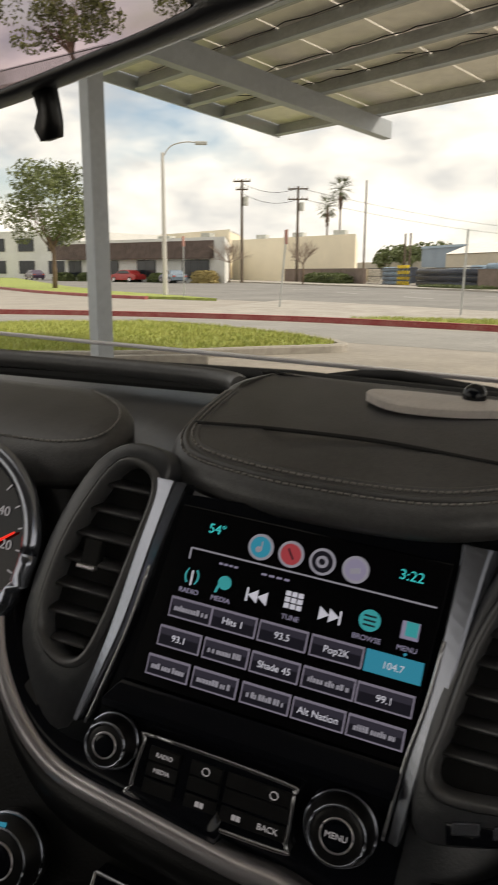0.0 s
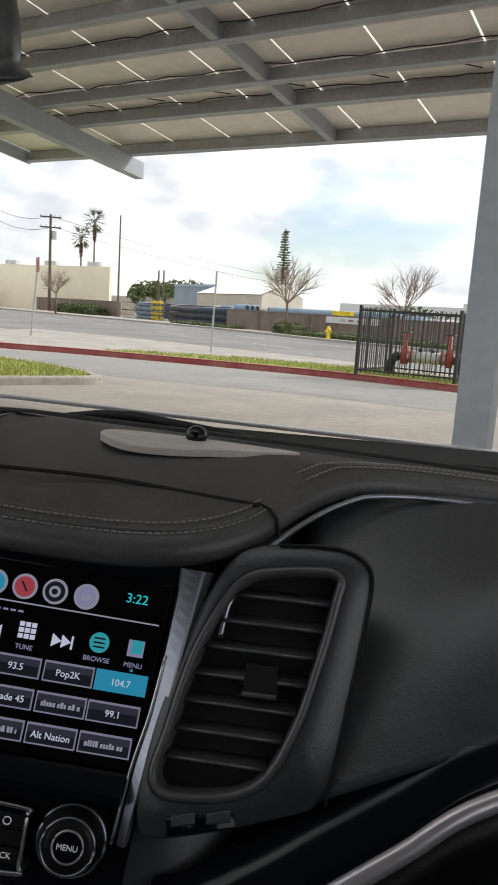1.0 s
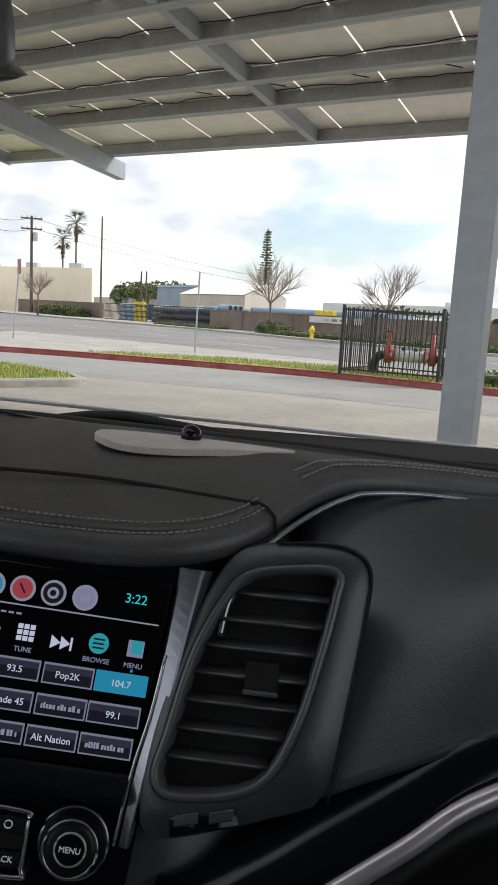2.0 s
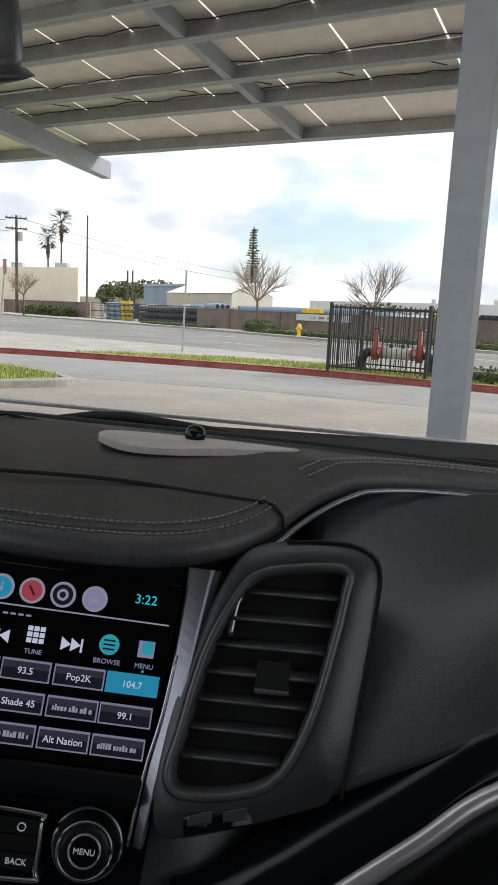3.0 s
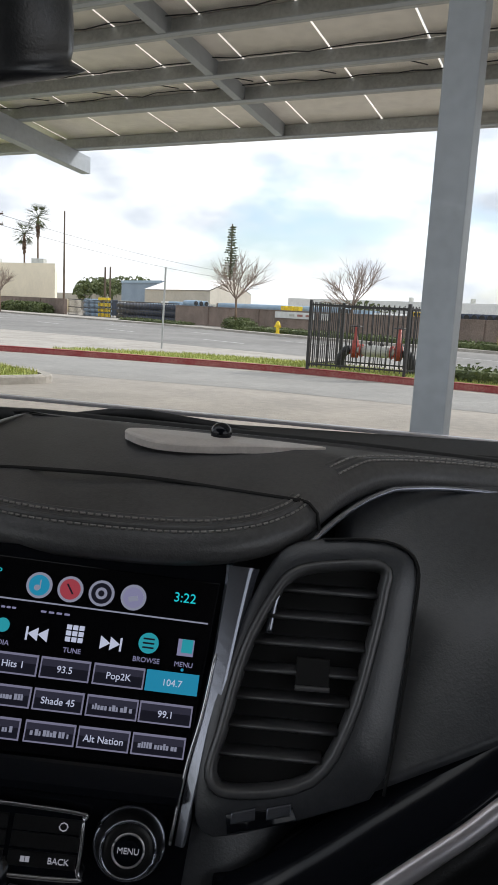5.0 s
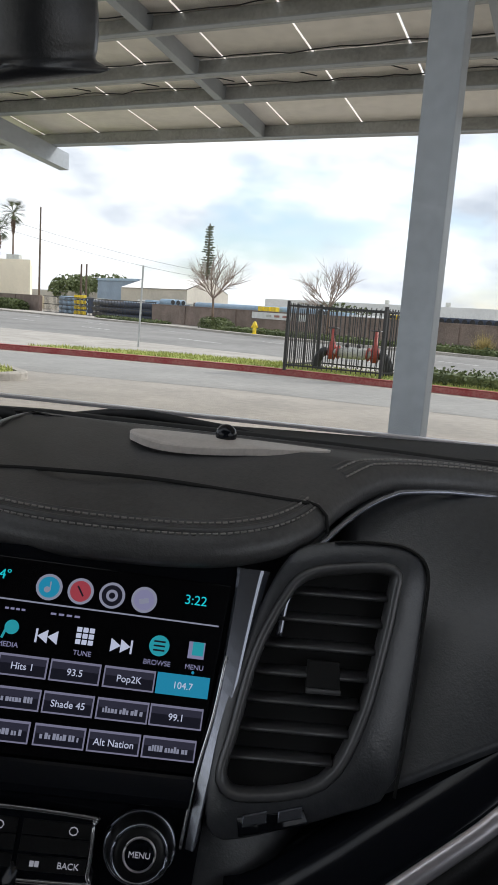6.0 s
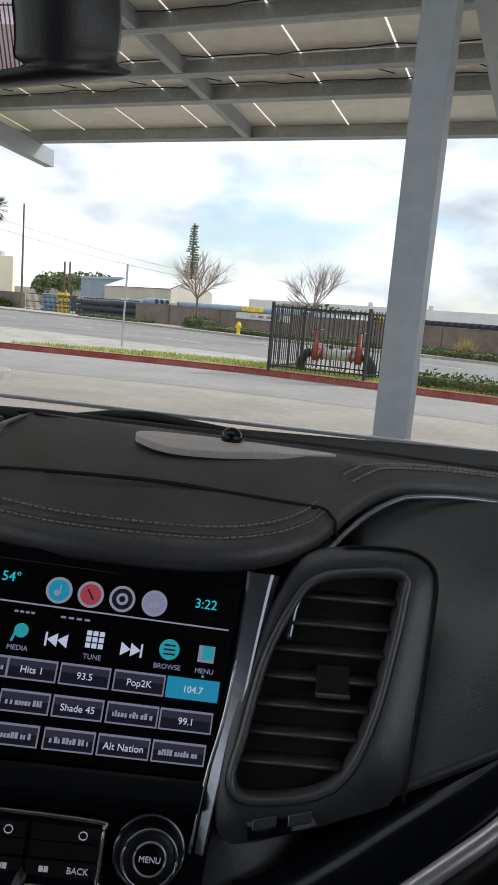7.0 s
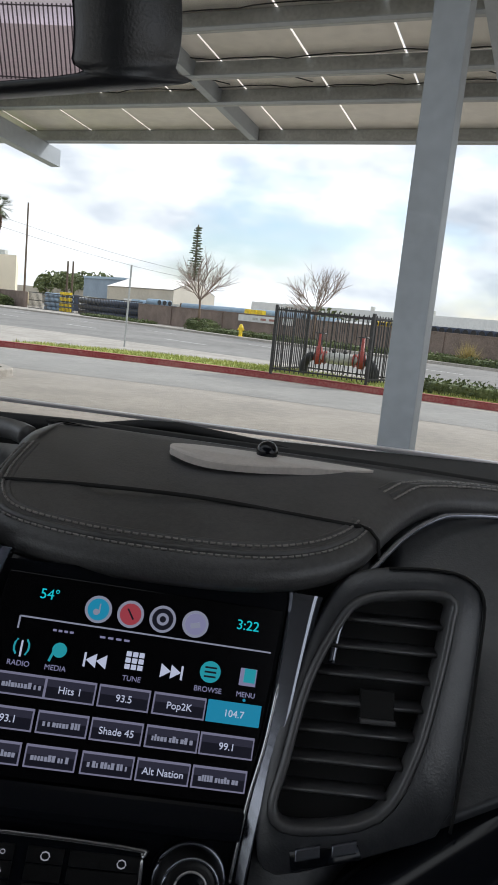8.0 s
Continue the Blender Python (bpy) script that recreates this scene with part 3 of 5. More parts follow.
for k in range(240):
    z = 7.6 + 9.4 * (k // 12) / 20 + rng.uniform(-0.06, 0.06)
    a, ln = rng.uniform(0, 6.28), (1.75 - 1.15 * (k / 240)) * rng.uniform(0.65, 1.1)
    d = Vector((math.cos(a), math.sin(a), 0.22)) * ln
    tube(bm, [mo + Vector((0, 0, z)), mo + Vector((0, 0, z)) + d], [0.06, 0.03], 3, False)
    leaf_cloud(bm, rng, mo + Vector((0, 0, z)) + d * 0.72, (ln * 0.34, ln * 0.34, 0.10), 7, 0.17)
part("needles", bm, PALMLEAF, mono)
for k in range(6):
    a = k * 1.05
    part("antenna", boxed(mo + Vector((math.cos(a) * 1.0, math.sin(a) * 1.0, 9.4 - (k % 2) * 2.2)), (0.35, 0.35, 1.7)), PIPE_GREY, mono)
    part("antenna_arm", rod(mo + Vector((0, 0, 9.4 - (k % 2) * 2.2)), mo + Vector((math.cos(a), math.sin(a), 9.4 - (k % 2) * 2.2)), 0.05, 5), IRON, mono)

# ---- across the street: walls, gate, yard ----
UD, ND = Vector((-0.693, 0.72, 0)), Vector((0.72, 0.693, 0))


def road_pt(u, n, z=0.0):
    return Vector((0, 0, z)) + UD * u + ND * n


ROADM = Matrix.Rotation(math.atan2(0.72, -0.693), 4, "Z")


def block_wall(name, u0, u1, n, h, label):
    c = road_pt((u0 + u1) / 2, n, h / 2)
    w = thing(name, label, "wall", road_pt((u0 + u1) / 2, n), kind="structure")
    part("wall_core", boxed(c, (abs(u1 - u0), 0.2, h), ROADM), BLOCK, w)
    part("wall_cap", boxed(c + Vector((0, 0, h / 2 + 0.03)), (abs(u1 - u0) + 0.06, 0.26, 0.06), ROADM, 0.01), BLOCK, w)
    k, u = 0, min(u0, u1) + 0.05
    while u < max(u0, u1):
        part("pilaster", boxed(road_pt(u, n - 0.02, h / 2), (0.42, 0.32, h + 0.02), ROADM, 0.01), BLOCK, w)
        u += 6.0
    return w


block_wall("wall_left", 71.0, 96.0, 33, 1.62, "brown block yard wall along the street")
block_wall("wall_mid", 16.0, 50.4, 33, 1.5, "brown block yard wall behind the pavement")
block_wall("wall_right", -14.0, 15.5, 36, 1.35, "brown block yard wall with pipes behind it")
gate = thing("yard_gate", "black iron rolling gate before stacked pipes", "gate", road_pt(60.5, 33.3))
for z in (0.12, 0.9, 1.66):
    part("gate_rail", boxed(road_pt(60.7, 33.3, z), (20.4, 0.06, 0.07), ROADM), IRON, gate)
for k in range(80):
    part("gate_bar", boxed(road_pt(50.6 + k * 0.256, 33.3, 0.88), (0.03, 0.03, 1.62), ROADM), IRON, gate)


def pipe_stack(u0, u1, n, rows_, r, material, label, z0=0.0):
    t = thing("pipe_stack", label, "pipes", road_pt((u0 + u1) / 2, n))
    for j in range(rows_):
        for k in range(3):
            p, q = road_pt(u0, n + k * 2.1 * r, z0 + r + j * 2.05 * r), road_pt(u1, n + k * 2.1 * r, z0 + r + j * 2.05 * r)
            part("pipe", rod(p, q, r, 10), material, t, "", True)
            for e in (p, q):
                part("pipe_mouth", rod(e - UD * 0.02, e + UD * 0.02, r * 0.8, 10), CABLE, t)
    return t


pipe_stack(67.0, 70.6, 35, 4, 0.22, BLUEPIPE, "pale blue plastic pipes stacked behind the gate")
pipe_stack(52.5, 63.5, 35, 3, 0.26, DARKPIPE, "dark plastic pipes stacked behind the gate")
pipe_stack(50.6, 52.2, 35, 4, 0.25, BLUEPIPE, "blue pipe ends stacked behind the gate")
pipe_stack(36.0, 50.0, 37, 4, 0.24, BLUEPIPE, "pale blue plastic pipes above the yard wall")
pipe_stack(28.6, 33.0, 37, 4, 0.21, WHITEST, "white plastic pipes above the yard wall")


def pipe_ends(u0, u1, n, rows_, r, material, label):
    """Pipes stacked with their mouths towards the street."""
    t = thing("pipe_stack", label, "pipes", road_pt((u0 + u1) / 2, n))
    u = u0
    while u < u1:
        for j in range(rows_):
            p = road_pt(u + (j % 2) * r * 0.6, n, r + j * 2.02 * r)
            part("pipe", rod(p, p + ND * 5, r, 10), material, t, "", True)
            part("pipe_mouth", rod(p - ND * 0.02, p + ND * 0.02, r * 0.78, 10), CABLE, t)
        u += 2.1 * r
    return t


pipe_ends(17.5, 24.4, 34.2, 4, 0.23, DARKPIPE, "black plastic pipes stacked above the yard wall")
pipe_ends(25.2, 27.9, 34.2, 7, 0.13, YELLOW, "yellow-banded pipes stacked above the yard wall")
crate = thing("yellow_rack", "yellow steel pipe rack behind the gate", "rack", road_pt(65.3, 34.4))
for k in range(5):
    for j in range(4):
        part("rack_bar", boxed(road_pt(64.5 + k * 0.42, 34.4, 0.28 + j * 0.5), (0.3, 0.3, 0.34), ROADM, 0.02), YELLOW, crate)
for k in range(3):
    part("rack_block", boxed(road_pt(39.5 + k * 0.7, 36.2, 1.72), (0.5, 0.4, 0.36), ROADM, 0.02), YELLOW, crate)
banner = thing("banner", "white banner hung on the yard wall", "banner", road_pt(34.5, 32.8, 1.2))
part("cloth", boxed(road_pt(35.5, 32.84, 1.26), (5.2, 0.02, 0.42), ROADM), WHITEST, banner)
for k, w in enumerate((0.5, 0.5, 0.5)):
    part("print_bar", boxed(road_pt(36.4 - k * 0.8, 32.81, 1.26), (w, 0.02, 0.14), ROADM), SIGNRED if k > 0 else PIPE_GREY, banner)
hedge(tuple(road_pt(77.5, 31.4, 0.1)), (11, 1.6, 1.0), math.atan2(0.72, -0.693), "clipped green hedge before the brown wall", dense=3000, leaf=0.12)
hedge(tuple(road_pt(39.6, 31.0, 0.1)), (2.4, 1.2, 0.75), math.atan2(0.72, -0.693), "clipped green shrub under the bare tree", dense=1200)
hedge(tuple(road_pt(31.5, 30.4, 0.1)), (14, 1.3, 0.32), math.atan2(0.72, -0.693), "low green groundcover along the far pavement", dense=3000)
hedge(tuple(road_pt(50.5, 31.0, 0.1)), (9, 1.4, 0.22), math.atan2(0.72, -0.693), "low ivy groundcover along the far pavement", dense=2000)
hedge(tuple(road_pt(16, 31.6, 0.1)), (18, 1.6, 0.35), math.atan2(0.72, -0.693), "low green groundcover below the wall", dense=3600)
hedge((4.75, 14.75, 0.12), (4.6, 0.8, 0.28), radians(-28), "low green shrubs behind the red kerb", dense=2600, leaf=0.035)
rng = random.Random(31)
tuft = thing("grass_clump", "dry ornamental grass clump below the wall", "grass clump", (9.2, 35.9, 0.1))
bm = bmesh.new()
for _ in range(240):
    a, e, ln = rng.uniform(0, 6.28), rng.uniform(0.5, 1.4), rng.uniform(0.7, 1.35)
    d = Vector((math.cos(a) * math.cos(e), math.sin(a) * math.cos(e), math.sin(e))) * ln
    o, w = Vector((9.2 + rng.gauss(0, 0.15), 35.9 + rng.gauss(0, 0.15), 0.1)), Vector((-math.sin(a), math.cos(a), 0)) * 0.025
    bm.faces.new([bm.verts.new(q) for q in (o - w, o + w, o + d)])
part("blades", bm, DRYGRASS, tuft)
hyd = thing("fire_hydrant", "yellow fire hydrant on the far pavement", "hydrant", (-2.25, 44.6, 0.1))
ho = Vector((-2.25, 44.6, 0.1))
part("barrel", tube(bmesh.new(), [ho + Vector((0, 0, z)) for z in (0, 0.06, 0.07, 0.5, 0.52, 0.6, 0.72, 0.78)], [0.17, 0.17, 0.11, 0.11, 0.16, 0.15, 0.1, 0.04], 10), YELLOW, hyd)
for sgn in (-1, 1):
    part("outlet", rod(ho + Vector((0.1 * sgn, 0, 0.45)), ho + Vector((0.2 * sgn, 0, 0.45)), 0.06, 8), YELLOW, hyd)


# ---- buildings ----
def building(name, corners, h, wall, roof, label, parapet=0.3):
    b = thing(name, label, "building", (*corners[0], 0))
    bm = bmesh.new()
    lo = [bm.verts.new((x, y, 0)) for x, y in corners]
    hi = [bm.verts.new((x, y, h)) for x, y in corners]
    for k in range(len(corners)):
        bm.faces.new((lo[k - 1], lo[k], hi[k], hi[k - 1]))
    part("wall", bm, wall, b)
    bm = bmesh.new()
    ins = inset2(corners, 0.35)
    a = [[bm.verts.new((x, y, z)) for x, y in pts] for pts, z in ((corners, h), (ins, h), (ins, h - parapet))]
    for r0, r1 in zip(a, a[1:]):
        for k in range(len(corners)):
            bm.faces.new((r0[k - 1], r0[k], r1[k], r1[k - 1]))
    bm.faces.new(a[2])
    part("roof", bm, roof, b)
    return b


def facade_window(b, p, q, u, w, z0, z1, name="window"):
    p, q = Vector((*p, 0)), Vector((*q, 0))
    d = (q - p).normalized()
    n = Vector((d.y, -d.x, 0))
    n = -n if n.dot(p) > 0 else n
    m = Matrix.Rotation(math.atan2(d.y, d.x), 4, "Z")
    c = p + d * u + Vector((0, 0, (z0 + z1) / 2))
    win = part(name, boxed(c + n * 0.05, (w, 0.12, z1 - z0), m), IRON, b, "dark framed window")
    k = max(1, round(w / 1.3))
    for j in range(k):
        part("pane", boxed(c + n * 0.115 + d * ((j + 0.5) / k - 0.5) * w, (w / k - 0.1, 0.02, z1 - z0 - 0.12), m), DARKGLASS, win)


OA, OB = (-41.8, 73.8), (-69.4, 78.8)
office = building("office", [OA, OB, (-83, 106), (-56, 100.5)], 5.1, WHITEST, PIPE_GREY, "single-storey white office with brown mansard eave")
d_ = (Vector(OB) - Vector(OA)).normalized()
n_ = Vector((-d_.y, d_.x)) if Vector((-d_.y, d_.x)).dot(Vector(OA)) < 0 else Vector((d_.y, -d_.x))
A3, D3, N3 = Vector((*OA, 0)), Vector((*d_, 0)), Vector((*n_, 0))
L3 = (Vector(OB) - Vector(OA)).length
prof = [(0.05, 4.75), (0.9, 2.85), (0.9, 2.7), (0.05, 2.8)]
part("mansard_eave", rings_mesh([[A3 + D3 * u + N3 * o + Vector((0, 0, z)) for o, z in prof] for u in (1.6, L3 + 1.6)]), BROWNROOF, office, "brown shingled mansard eave")
for u, w in ((4.4, 4.2), (12.5, 3.2), (19, 3.0), (26, 2.6)):
    facade_window(office, OA, OB, u, w, 0.5, 2.6)
part("vent_box", boxed(A3 + D3 * 6 - N3 * 4 + Vector((0, 0, 5.4)), (1.2, 1.2, 0.8)), PIPE_GREY, office)
part("vent_box", boxed(A3 + D3 * 13 - N3 * 4 + Vector((0, 0, 5.3)), (1.8, 1.0, 0.6)), PIPE_GREY, office)
cream = building("warehouse", [(-55.5, 100.3), (-32.0, 89.2), (-43, 121), (-67, 132)], 5.9, STUCCO, WHITEST, "blank cream stucco warehouse")
for k in range(3):
    part("roof_unit", boxed((-51 + k * 7.5, 101.5 - k * 3.5, 6.2), (1.6, 1.2, 0.9)), PIPE_GREY, cream)
back = building("warehouse_long", [(-130, 150), (-66, 118), (-80, 150), (-140, 185)], 8.6, STUCCO, WHITEST, "long cream warehouse behind the office")
farb = building("office_block", [(-118, 96), (-86, 101), (-82, 125), (-114, 122)], 8.0, WHITEST, PIPE_GREY, "two-storey white office block with dark windows")
for u in (3, 9, 15, 21, 27):
    for z in (0.8, 4.6):
        facade_window(farb, (-118, 96), (-86, 101), u + 1, 3.2, z, z + 2.2)
blue = building("blue_warehouse", [(-37, 139.5), (-27, 128.5), (-22, 136), (-32, 148)], 5.9, BLUEWALL, BLUEWALL, "blue-grey warehouse in the distance")
part("teal_band", boxed((-32, 133.9, 5.75), (14.6, 0.3, 0.4), Matrix.Rotation(math.atan2(-11, 10), 4, 'Z')), BLUEPIPE, blue)
tan = thing("gable_warehouse", "tan metal warehouse with a low gable roof", "building", (-14, 104, 0))
g0, g1, g2 = Vector((-27.5, 118, 0)), Vector((-15.0, 104.5, 0)), Vector((-10.6, 120.5, 0))
gd = (g2 - g1)
bm = bmesh.new()
vs = [bm.verts.new(p) for p in (g0, g1, g1 + Vector((0, 0, 4.0)), g0 + Vector((0, 0, 4.0)))]
bm.faces.new(vs)
ws = [bm.verts.new(p + gd) for p in (g0, g1, g1 + Vector((0, 0, 4.0)), g0 + Vector((0, 0, 4.0)))]
bm.faces.new(ws)
pk = [bm.verts.new(p + gd * 0.5 + Vector((0, 0, 5.9))) for p in (g1, g0)]
bm.faces.new((vs[1], ws[1], ws[2], pk[0], vs[2]))
bm.faces.new((vs[0], vs[3], pk[1], ws[3], ws[0]))
part("wall", bm, GREYWALL, tan)
bm = bmesh.new()
up = Vector((0, 0, 0.06))
e_ = [bm.verts.new(p) for p in (g0 + Vector((0, 0, 4.0)) + up - gd * 0.02, g1 + Vector((0, 0, 4.0)) + up - gd * 0.02, g1 + gd * 0.5 + Vector((0, 0, 5.96)), g0 + gd * 0.5 + Vector((0, 0, 5.96)), g1 + gd * 1.02 + Vector((0, 0, 4.06)), g0 + gd * 1.02 + Vector((0, 0, 4.06)))]
bm.faces.new((e_[0], e_[1], e_[2], e_[3]))
bm.faces.new((e_[3], e_[2], e_[4], e_[5]))
part("roof", bm, PANEL, tan, "pale metal roof")
lowb = building("long_warehouse", [(-4, 105), (45, 58), (70, 85), (20, 132)], 3.6, WHITEST, WHITEST, "long pale low warehouse behind the yard")
for k in range(7):
    part("roof_vent", rod(road_pt(60 - k * 9, 74, 3.4), road_pt(60 - k * 9, 74, 4.2), 0.3, 8), PIPE_GREY, lowb)
lowc = building("yard_building", [(-70, 180), (-30, 140), (-28, 148), (-66, 190)], 3.5, GREYWALL, PIPE_GREY, "low tan yard building in the distance")
rng = random.Random(77)
woods = bmesh.new()
for k in range(26):
    p = road_pt(148 + rng.uniform(-16, 10), 76 + rng.uniform(-2, 6), rng.uniform(3.5, 5.6))
    leaf_cloud(woods, rng, p, (3.2, 3.2, 1.9), 90, 0.5)
for k in range(12):
    leaf_cloud(woods, rng, road_pt(62 + rng.uniform(-6, 6), 64, rng.uniform(0.8, 2.6)), (1.8, 1.8, 1.0), 60, 0.25)
tagged(mesh_ob("far_trees", woods, HEDGE), "distant round green trees above the yard", "trees", kind="stuff")
rng = random.Random(5)
yard = [BLUEPIPE, WHITEST, GREYWALL, PIPE_GREY, POLE, DARKPIPE]
for k in range(16):
    u, n, w = 50 + k * 3.2 + rng.uniform(-1, 1), 50 + rng.uniform(-6, 8), rng.uniform(1.6, 4)
    tagged(mesh_ob("container", boxed(road_pt(u, n, 0.9), (w, 1.8, rng.uniform(1.6, 2.4)), ROADM, 0.08), yard[k % 6]), "weathered yard container among pipes", "container", "yard containers")
for x, y, h in ((-36.6, 105.85, 14.1), (-26.33, 91.28, 5.9), (-27.08, 96.26, 6.2)):
    tagged(mesh_ob("wood_pole", rod((x, y, 0), (x, y, h), 0.16, 8, 0.11), POLE), "tall dark wooden pole in the yard", "pole", "yard poles")


def utility_pole(at, h, arms, label):
    t = thing("utility_pole", label, "utility pole", at, "utility poles")
    o = Vector(at)
    part("pole", rod(o, o + Vector((0, 0, h)), 0.2, 8, 0.14), POLE, t)
    for z, w in arms:
        part("cross_arm", boxed(o + Vector((0, 0, z)), (w, 0.14, 0.16), Matrix.Rotation(radians(20), 4, "Z")), POLE, t)
        for k in (-0.45, -0.2, 0.2, 0.45):
            part("insulator", rod(o + Vector((k * w * 0.94, k * w * 0.34, z)), o + Vector((k * w * 0.94, k * w * 0.34, z + 0.3)), 0.06, 6), PIPE_GREY, t)
    part("transformer", rod(o + Vector((0.45, 0.1, h - 2.9)), o + Vector((0.45, 0.1, h - 1.9)), 0.3, 8), PIPE_GREY, t)
    return t


utility_pole((-42.5, 79.1, 0), 11.7, ((11.5, 2.0), (10.6, 1.4)), "wooden utility pole before the cream warehouse")
utility_pole((-38.7, 86.6, 0), 11.5, ((11.2, 2.5), (10.0, 2.5)), "wooden utility pole with crossarms and transformer")
wires = thing("power_lines", "thin black power lines between poles", "cables", (-38, 86, 10))
for z, dy in ((11.3, 0), (10.1, 0.5)):
    for a, b in (((-38.7, 86.6 + dy, z), (-16, 150, z - 2.5)), ((-42.5, 79.1 + dy, z), (-38.7, 86.6 + dy, z))):
        a, b = Vector(a), Vector(b)
        part("wire", tube(bmesh.new(), [a.lerp(b, t / 8) + Vector((0, 0, -((t / 8) * (1 - t / 8)) * 3)) for t in range(9)], 0.025, 4), CABLE, wires)
lamp = thing("street_lamp", "pale concrete street lamp with a curved arm", "street lamp", (-21.2, 31.35, 0.1))
lo_ = Vector((-21.2, 31.35, 0.1))
part("pole", rod(lo_, lo_ + Vector((0, 0, 6.75)), 0.13, 10, 0.075), LIGHTPOLE, lamp)
part("arm", tube(bmesh.new(), smooth_curve([lo_ + Vector((0, 0, 6.5)), lo_ + Vector((0.35, 0.2, 7.05)), lo_ + Vector((1.0, 0.6, 7.25)), lo_ + Vector((1.5, 0.9, 7.2))], 4), 0.03, 6), LIGHTPOLE, lamp)
part("lamp_head", boxed(lo_ + Vector((1.6, 0.95, 7.2)), (0.6, 0.28, 0.14), Matrix.Rotation(radians(31), 4, "Z"), 0.04), PIPE_GREY, lamp)


def sign(at, h, lean, label, plate=None):
    t = thing("sign_post", label, "sign post", at, "street sign posts")
    o = Vector(at)
    top = o + Vector((lean, 0, h))
    part("post", rod(o, top, 0.028, 6), GALV, t)
    if plate:
        part("plate", boxed(o.lerp(top, 0.93), (0.06, 0.34, 0.46), Matrix.Rotation(radians(plate), 4, "Z"), 0.01), SIGNRED, t, "faded red sign plate seen edge-on")
    return t


sign((-19.35, 30.2, 0.1), 2.75, 0.0, "steel sign post with a red plate", 20)
sign((-10.8, 22.8, 0.12), 2.45, 0.22, "leaning steel sign post with a faded red plate", 35)
sign((-4.4, 21.0, 0.12), 2.3, 0.05, "bare galvanised sign post in the grass strip")


# ---- parked cars across the street ----
def parked_car(at, turn, paint, label):
    t = thing("car", label, "car", at, "parked cars")
    m = Matrix.Translation(at) @ Matrix.Rotation(turn, 4, "Z")

    def put(bm):
        bmesh.ops.transform(bm, matrix=m, verts=bm.verts[:])
        return bm
    side = [(-2.35, 0.35), (-2.38, 0.7), (-2.2, 0.95), (-1.6, 1.02), (-0.95, 1.4), (-0.2, 1.47), (0.5, 1.42), (1.2, 1.0), (2.1, 0.85), (2.35, 0.65), (2.35, 0.35), (1.9, 0.25), (-1.9, 0.25)]
    rings = []
    for y, k in ((-0.9, 0.0), (-0.86, 1.0), (0.86, 1.0), (0.9, 0.0)):
        rings.append([Vector((x * (0.985 + 0.015 * k), y * (1 - 0.22 * max(0, z - 0.95) / 0.5), z if k else 0.3 + (z - 0.3) * 0.92)) for x, z in side])
    part("body", put(rings_mesh(rings)), paint, t, "", False)
    for sgn in (-1, 1):
        gl = [(-1.45, 1.03), (-0.9, 1.34), (-0.2, 1.4), (0.45, 1.35), (1.0, 1.03)]
        r0 = [Vector((x, sgn * (0.90 - 0.4 * (z - 0.95)), z)) for x, z in gl]
        part("side_glass", put(rings_mesh([r0, [p + Vector((0, sgn * 0.02, 0)) for p in r0]])), DARKGLASS, t)
        for x in (-1.4, 1.45):
            wheel = part("wheel", put(rod((x, sgn * 0.72, 0.32), (x, sgn * 0.93, 0.32), 0.32, 16)), RUBBER, t)
            part("rim", put(rod((x, sgn * 0.93, 0.32), (x, sgn * 0.945, 0.32), 0.2, 12)), SILVER, wheel)
        part("headlight", put(boxed((2.3, sgn * 0.65, 0.68), (0.12, 0.35, 0.14), None, 0.02)), WHITEST, t)
        part("tail_light", put(boxed((-2.34, sgn * 0.68, 0.78), (0.1, 0.36, 0.16), None, 0.02)), PIPE_RED, t)
    return t


BLUEPAINT = mat("blue_grey_car_paint", (0.20, 0.26, 0.32), 0.25, 0.4, vary=0.03, coat=0.5)
WINE = mat("dark_wine_car_paint", (0.06, 0.035, 0.07), 0.25, 0.3, vary=0.03, coat=0.5)
REDPAINT = mat("red_car_paint", (0.40, 0.03, 0.03), 0.3, 0.1, vary=0.03, coat=0.5)
parked_car((-47.3, 71.5, 0), math.atan2(0.60, -0.80), BLUEPAINT, "blue-grey saloon car parked at the far kerb")
parked_car((-81, 85, 0), math.atan2(0.5, -0.86), WINE, "dark wine saloon car parked along the street")
parked_car((-56.0, 74.6, 0), math.atan2(0.2, -0.97), REDPAINT, "red car parked before the office")
for k, u in enumerate((2.0, 9.0, 15.0, 22.0, 27.0)):
    p = A3 + D3 * u + N3 * 1.2
    hedge((p.x, p.y, 0), (3.0, 1.4, 1.0 + 0.3 * (k == 0)), math.atan2(D3.y, D3.x), "rounded shrub before the office", HEDGE if k else DRYGRASS, 700, 0.14)

# ---- behind the car: lot fence and trees that the mirror shows ----
rear = thing("lot_fence", "black picket fence at the back of the lot", "fence", (0, -14, 0))
picket_fence(rear, (-34, -17, 0), (-6, -19, 0), 1.9, 0.13, 0.014)
picket_fence(rear, (-34, -2, 0), (-34, -17, 0), 1.9, 0.13, 0.014)
for k in range(3):
    leafy_tree((-34 + k * 7.0, -24 - (k % 2) * 4, 0), 6.5, 3.4, 40 + k, "leafy tree behind the back fence")


# ---- the parked car's cabin ----
def frame_of(o, ex, ey, n):
    return Matrix(((ex[0], ey[0], n[0], o[0]), (ex[1], ey[1], n[1], o[1]), (ex[2], ey[2], n[2], o[2]), (0, 0, 0, 1)))


